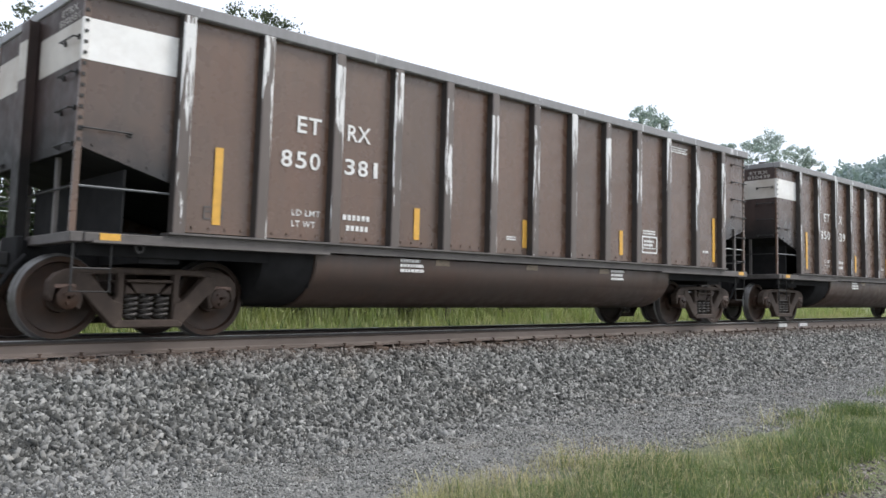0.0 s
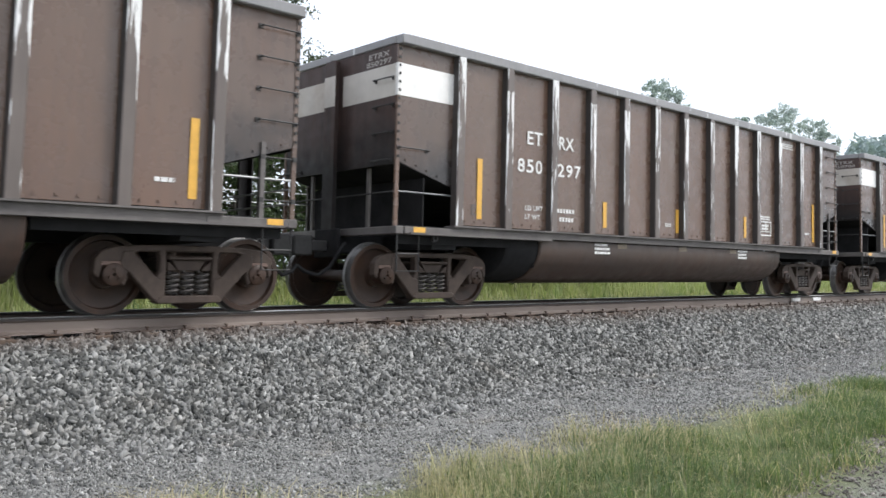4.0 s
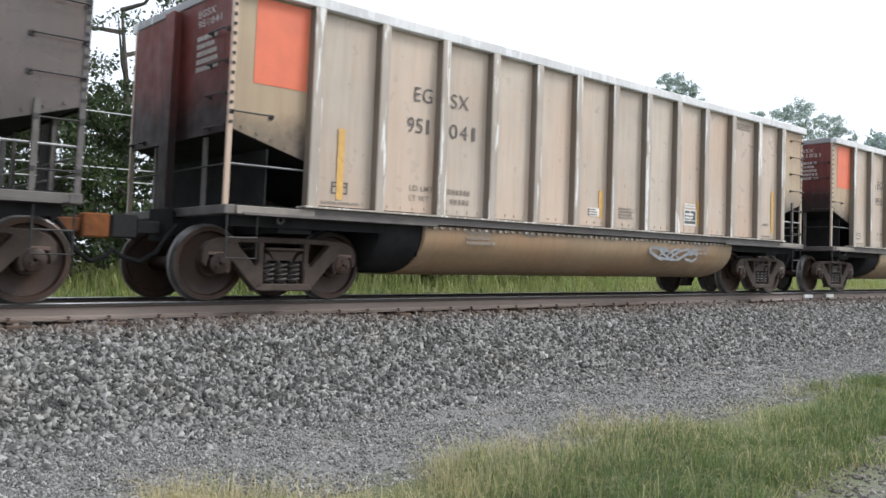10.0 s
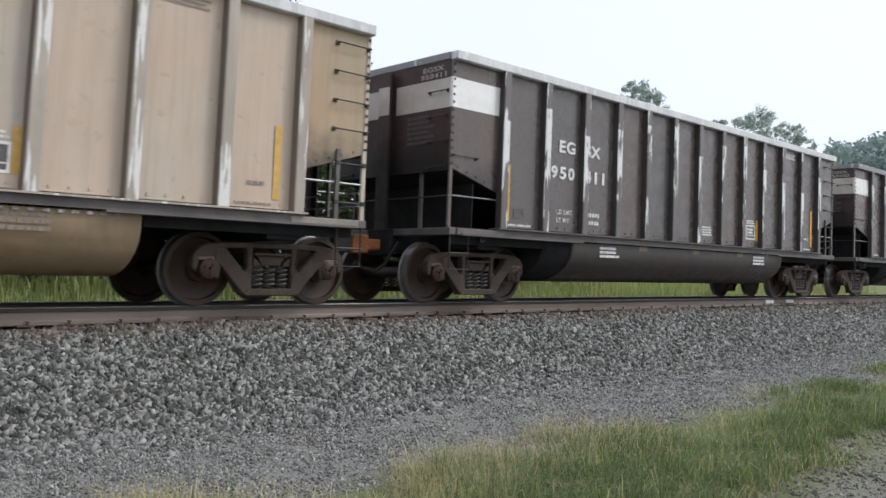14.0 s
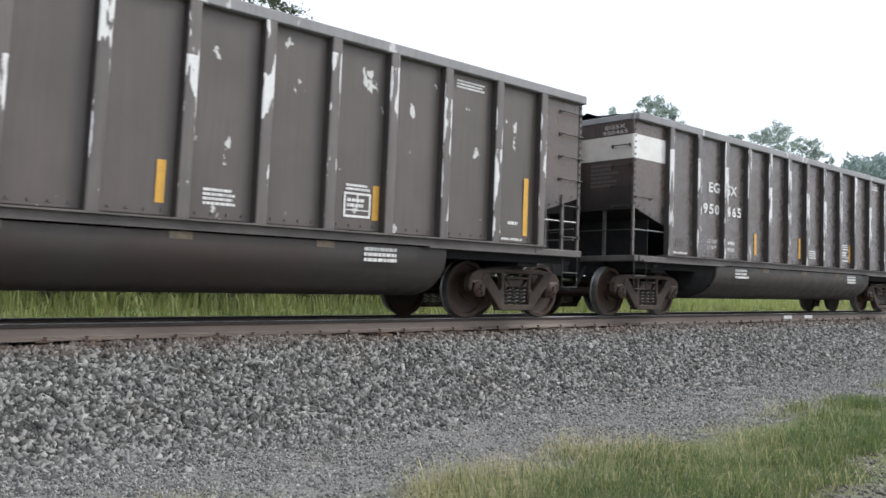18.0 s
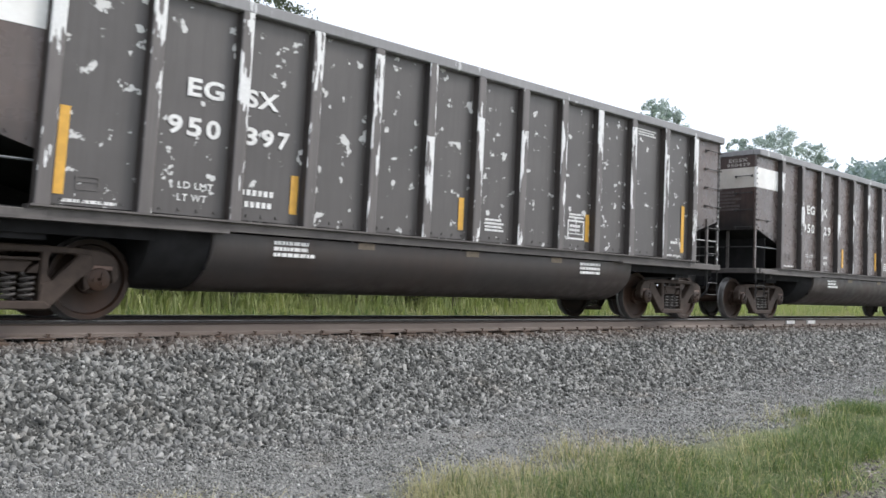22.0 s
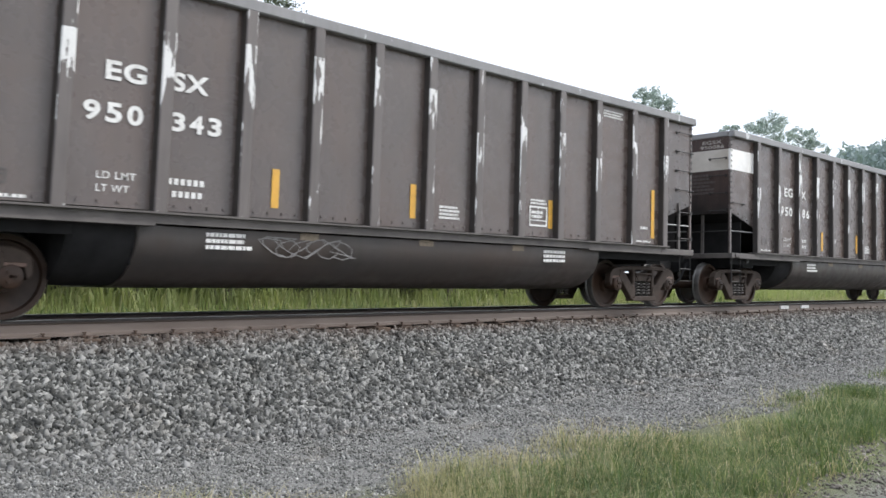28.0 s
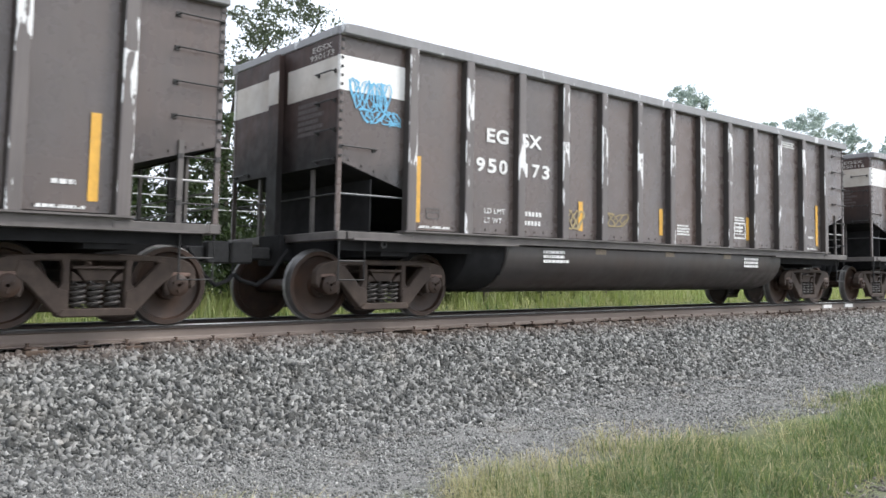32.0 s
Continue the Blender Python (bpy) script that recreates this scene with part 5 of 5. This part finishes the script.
def tree(x, y, z, height, spread, leaf, clumps, per, size, label, first=0.28, name="tree"):
    """Tapered trunk, forking limbs, and a crown of leaf clumps at the limbs' ends with gaps between."""
    top = tagged(new(name), label, "tree" if name == "tree" else "bush", "trees behind the line")
    top.location = (x, y, z)
    bm = bmesh.new()
    r0 = height * 0.018 + 0.05
    axis = [Vector((0.25 * math.sin(k * 1.1 + x), 0.25 * math.cos(k * 0.9 + y), 0)) * (k / 6) + Vector((0, 0, height * 0.80 * k / 6)) for k in range(7)]
    secs = [[p + Vector((math.cos(a), math.sin(a), 0)) * r0 * (1 - 0.85 * k / 6) for a in (math.tau * q / 9 for q in range(9))] for k, p in enumerate(axis)]
    loft(bm, secs)
    tr = part("trunk", bm, bark, top)
    tips = []
    limbs = 11
    for k in range(limbs):
        h = first + (0.80 - first) * k / (limbs - 1)
        i = min(5, int(h / 0.80 * 6))
        base = axis[i].lerp(axis[i + 1], min(1.0, h / 0.80 * 6 - i))
        a = k * 2.4 + rng.uniform(-0.4, 0.4)
        reach = spread * math.sqrt(max(0.06, 1 - ((h - 0.45) / 0.5) ** 2)) * rng.uniform(0.8, 1.08)
        end = base + Vector((math.cos(a) * reach, math.sin(a) * reach, height * rng.uniform(0.08, 0.2)))
        end.z = min(end.z, 0.88 * height)
        mid = base.lerp(end, 0.5) + Vector((0, 0, -0.04 * height))
        bm = bmesh.new()
        loft(bm, [[p + Vector((math.cos(t), 0, math.sin(t))) * r for t in (math.tau * q / 5 for q in range(5))] for p, r in ((base, r0 * 0.35), (mid, r0 * 0.22), (end, r0 * 0.06))])
        part("limb", bm, bark, top)
        for f in (0.55, 0.8, 1.0):
            tips.append(base.lerp(end, f) + Vector((0, 0, height * 0.02)))
    tips += [axis[-1] + Vector((spread * 0.3 * math.cos(k * 1.3), spread * 0.3 * math.sin(k * 1.3), height * (0.10 if k % 2 else 0.15))) for k in range(6)]
    if name == "bush":
        tips += [Vector((math.cos(k * 2.4) * spread * 0.8, math.sin(k * 2.4) * spread * 0.8, height * (0.08 + 0.03 * k))) for k in range(14)]
    t = np.array([tuple(p) for p in tips])
    pick = rng.integers(0, len(t), clumps)
    c = t[pick] + rng.normal(size=(clumps, 3)) * spread * 0.16
    # keep the crown a ragged dome
    dome = height * (0.52 + 0.46 * np.sqrt(np.clip(1 - (np.hypot(c[:, 0], c[:, 1]) / (spread * 1.35)) ** 2, 0.0, 1.0)))
    c[:, 2] = np.where(c[:, 2] > dome, dome - rng.random(clumps) * 0.12 * height, c[:, 2])
    # browsed clear of the grass
    c[:, 2] = np.maximum(c[:, 2], 0.75 + 0.25 * rng.random(clumps))
    crown = many("crown", leaves(c, rng.uniform(0.35, 0.85, clumps) * spread * 0.24, per, size), LEAF_F, leaf)
    crown.parent = top
    return top


leaf_a = leaf_material("poplar_leaf", (0.032, 0.043, 0.026), (0.092, 0.112, 0.07))
leaf_b = leaf_material("oak_leaf", (0.018, 0.030, 0.012), (0.065, 0.092, 0.038))
# haze before the far trees, put into a pale bluish leaf colour
leaf_c = leaf_material("hazed_far_leaf", (0.25, 0.305, 0.31), (0.46, 0.52, 0.515), 0.25)


def stand(az, dist, top, spread, leaf, clumps, per, size, label, first=0.25, z=None, name="tree"):
    """A tree by bearing and distance from the eye, its top at a given slope above the eye."""
    a = radians(az)
    z = float(ground_z(EYE[1] + dist * math.cos(a))) - 0.05
    return tree(dist * math.sin(a), EYE[1] + dist * math.cos(a), z, top * dist + EYE[2] - z, spread, leaf, clumps, per, size, label, first, name)


for az, dist, top, spread, first in ((4, 31, 0.30, 3.6, 0.15), (10.5, 29, 0.28, 3.2, 0.18), (16.5, 33, 0.29, 3.2, 0.12), (21.5, 29, 0.35, 3.3, 0.15), (27.0, 31, 0.325, 3.0, 0.15), (31.2, 34, 0.35, 2.6, 0.2), (35.5, 37, 0.27, 3.0, 0.2)):
    stand(az, dist, top, spread, leaf_a, 120, 52, 0.125, "broad-leaved green tree with sky showing through its crown", first)
for az, dist, top in ((1.0, 26, 0.19), (7.0, 25, 0.17), (13.0, 27, 0.20), (18.5, 26, 0.18), (24.0, 27, 0.21), (29.5, 28, 0.18), (34.0, 30, 0.16)):
    stand(az, dist, top, 2.8, leaf_b, 230, 62, 0.14, "dense dark green bush at the field edge", 0.08, None, "bush")
for az, dist, top, spread in ((38.5, 36, 0.20, 3.0), (42.3, 38, 0.19, 3.0), (46.0, 40, 0.18, 3.0), (49.6, 43, 0.17, 3.0)):
    stand(az, dist, top, spread, leaf_a, 150, 40, 0.19, "broad-leaved green tree with sky showing through its crown", 0.12)
for az, dist, top in ((37.5, 31, 0.10), (41.0, 32, 0.11), (44.5, 34, 0.09), (48.0, 36, 0.10), (52.0, 40, 0.09)):
    stand(az, dist, top, 2.6, leaf_b, 90, 60, 0.18, "dense dark green bush at the field edge", 0.08, None, "bush")
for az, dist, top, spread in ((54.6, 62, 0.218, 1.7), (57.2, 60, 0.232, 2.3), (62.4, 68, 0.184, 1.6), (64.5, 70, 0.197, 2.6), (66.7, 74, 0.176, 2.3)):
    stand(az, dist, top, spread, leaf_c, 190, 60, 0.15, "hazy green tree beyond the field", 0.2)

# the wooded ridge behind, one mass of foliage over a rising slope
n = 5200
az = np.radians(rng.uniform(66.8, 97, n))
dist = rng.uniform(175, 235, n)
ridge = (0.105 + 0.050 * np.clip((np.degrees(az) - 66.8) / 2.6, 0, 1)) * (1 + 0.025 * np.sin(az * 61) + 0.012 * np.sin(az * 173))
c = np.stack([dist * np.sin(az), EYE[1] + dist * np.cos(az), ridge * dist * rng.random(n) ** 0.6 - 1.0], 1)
# the ridge's haze is likewise mixed into its leaf colour
many("woods", leaves(c, rng.uniform(1.2, 3.2, n), 16, 1.15), LEAF_F, leaf_material("hazed_ridge_leaf", (0.20, 0.26, 0.275), (0.31, 0.375, 0.39), 0.2), label="dark wooded ridge in the distance", category="woods")


# pale cables strung along the field, before the trees
cable = plain("weathered_aluminium_cable", (0.62, 0.62, 0.62), 0.5, 0.3, 0.1, 4)
timber = plain("grey_pole_timber", (0.16, 0.135, 0.11), 0.9, 0, 0.3, 8)
CABLE_Y, HEIGHTS, POLES = 12.2, (2.82, 3.16, 4.62), (-14.0, 22.0, 58.0)
for x in POLES:
    bm = bmesh.new()
    rod(bm, [(0, 0, 0), (0.02, 0, 2.6), (0.0, 0.01, 5.2)], 0.11, 10)
    pole = tagged(new("utility_pole"), "grey timber pole carrying cables beside the field", "utility pole", "poles along the field")
    pole.location = (x, CABLE_Y + 0.14, float(ground_z(CABLE_Y)) - 0.1)
    part("shaft", bm, timber, pole, smooth=True)
    for h in HEIGHTS:
        part("bracket", box(bmesh.new(), -0.03, 0.03, -0.17, 0.0, h - pole.location.z - 0.03, h - pole.location.z - 0.012), M["iron"], pole)
for h in HEIGHTS:
    bm = bmesh.new()
    for a, b in zip(POLES, POLES[1:]):
        rod(bm, [(a + (b - a) * k / 8, CABLE_Y, h - 0.25 * math.sin(math.pi * k / 8)) for k in range(9)], 0.013, 5)
    tagged(new("cable", finish("cable", bm, cable)), "pale cable strung between timber poles", "cable", "cables along the field")


# ---- what moves ----
def motions():
    for i, car in enumerate(CARS):
        walk(car, [(t, pose(PITCH * i - s, 0, 0)) for t, s in RUN])
    # every wheelset turns alike: one set of keys serves them all
    walk(WHEELSETS[0], [(k / FPS, pose(0, 0, 0, 0, -math.degrees(run(k / FPS) / 0.457), 0)) for k in range(32 * FPS + 1)])
    keys = WHEELSETS[0].animation_data
    for car in CARS:
        for ob in car.children_recursive:
            if ob.name.startswith("wheelset") and ob is not WHEELSETS[0]:
                ob.rotation_mode = "QUATERNION"
                own = ob.animation_data_create()
                own.action = keys.action
                own.action_slot = keys.action_slot


motions()
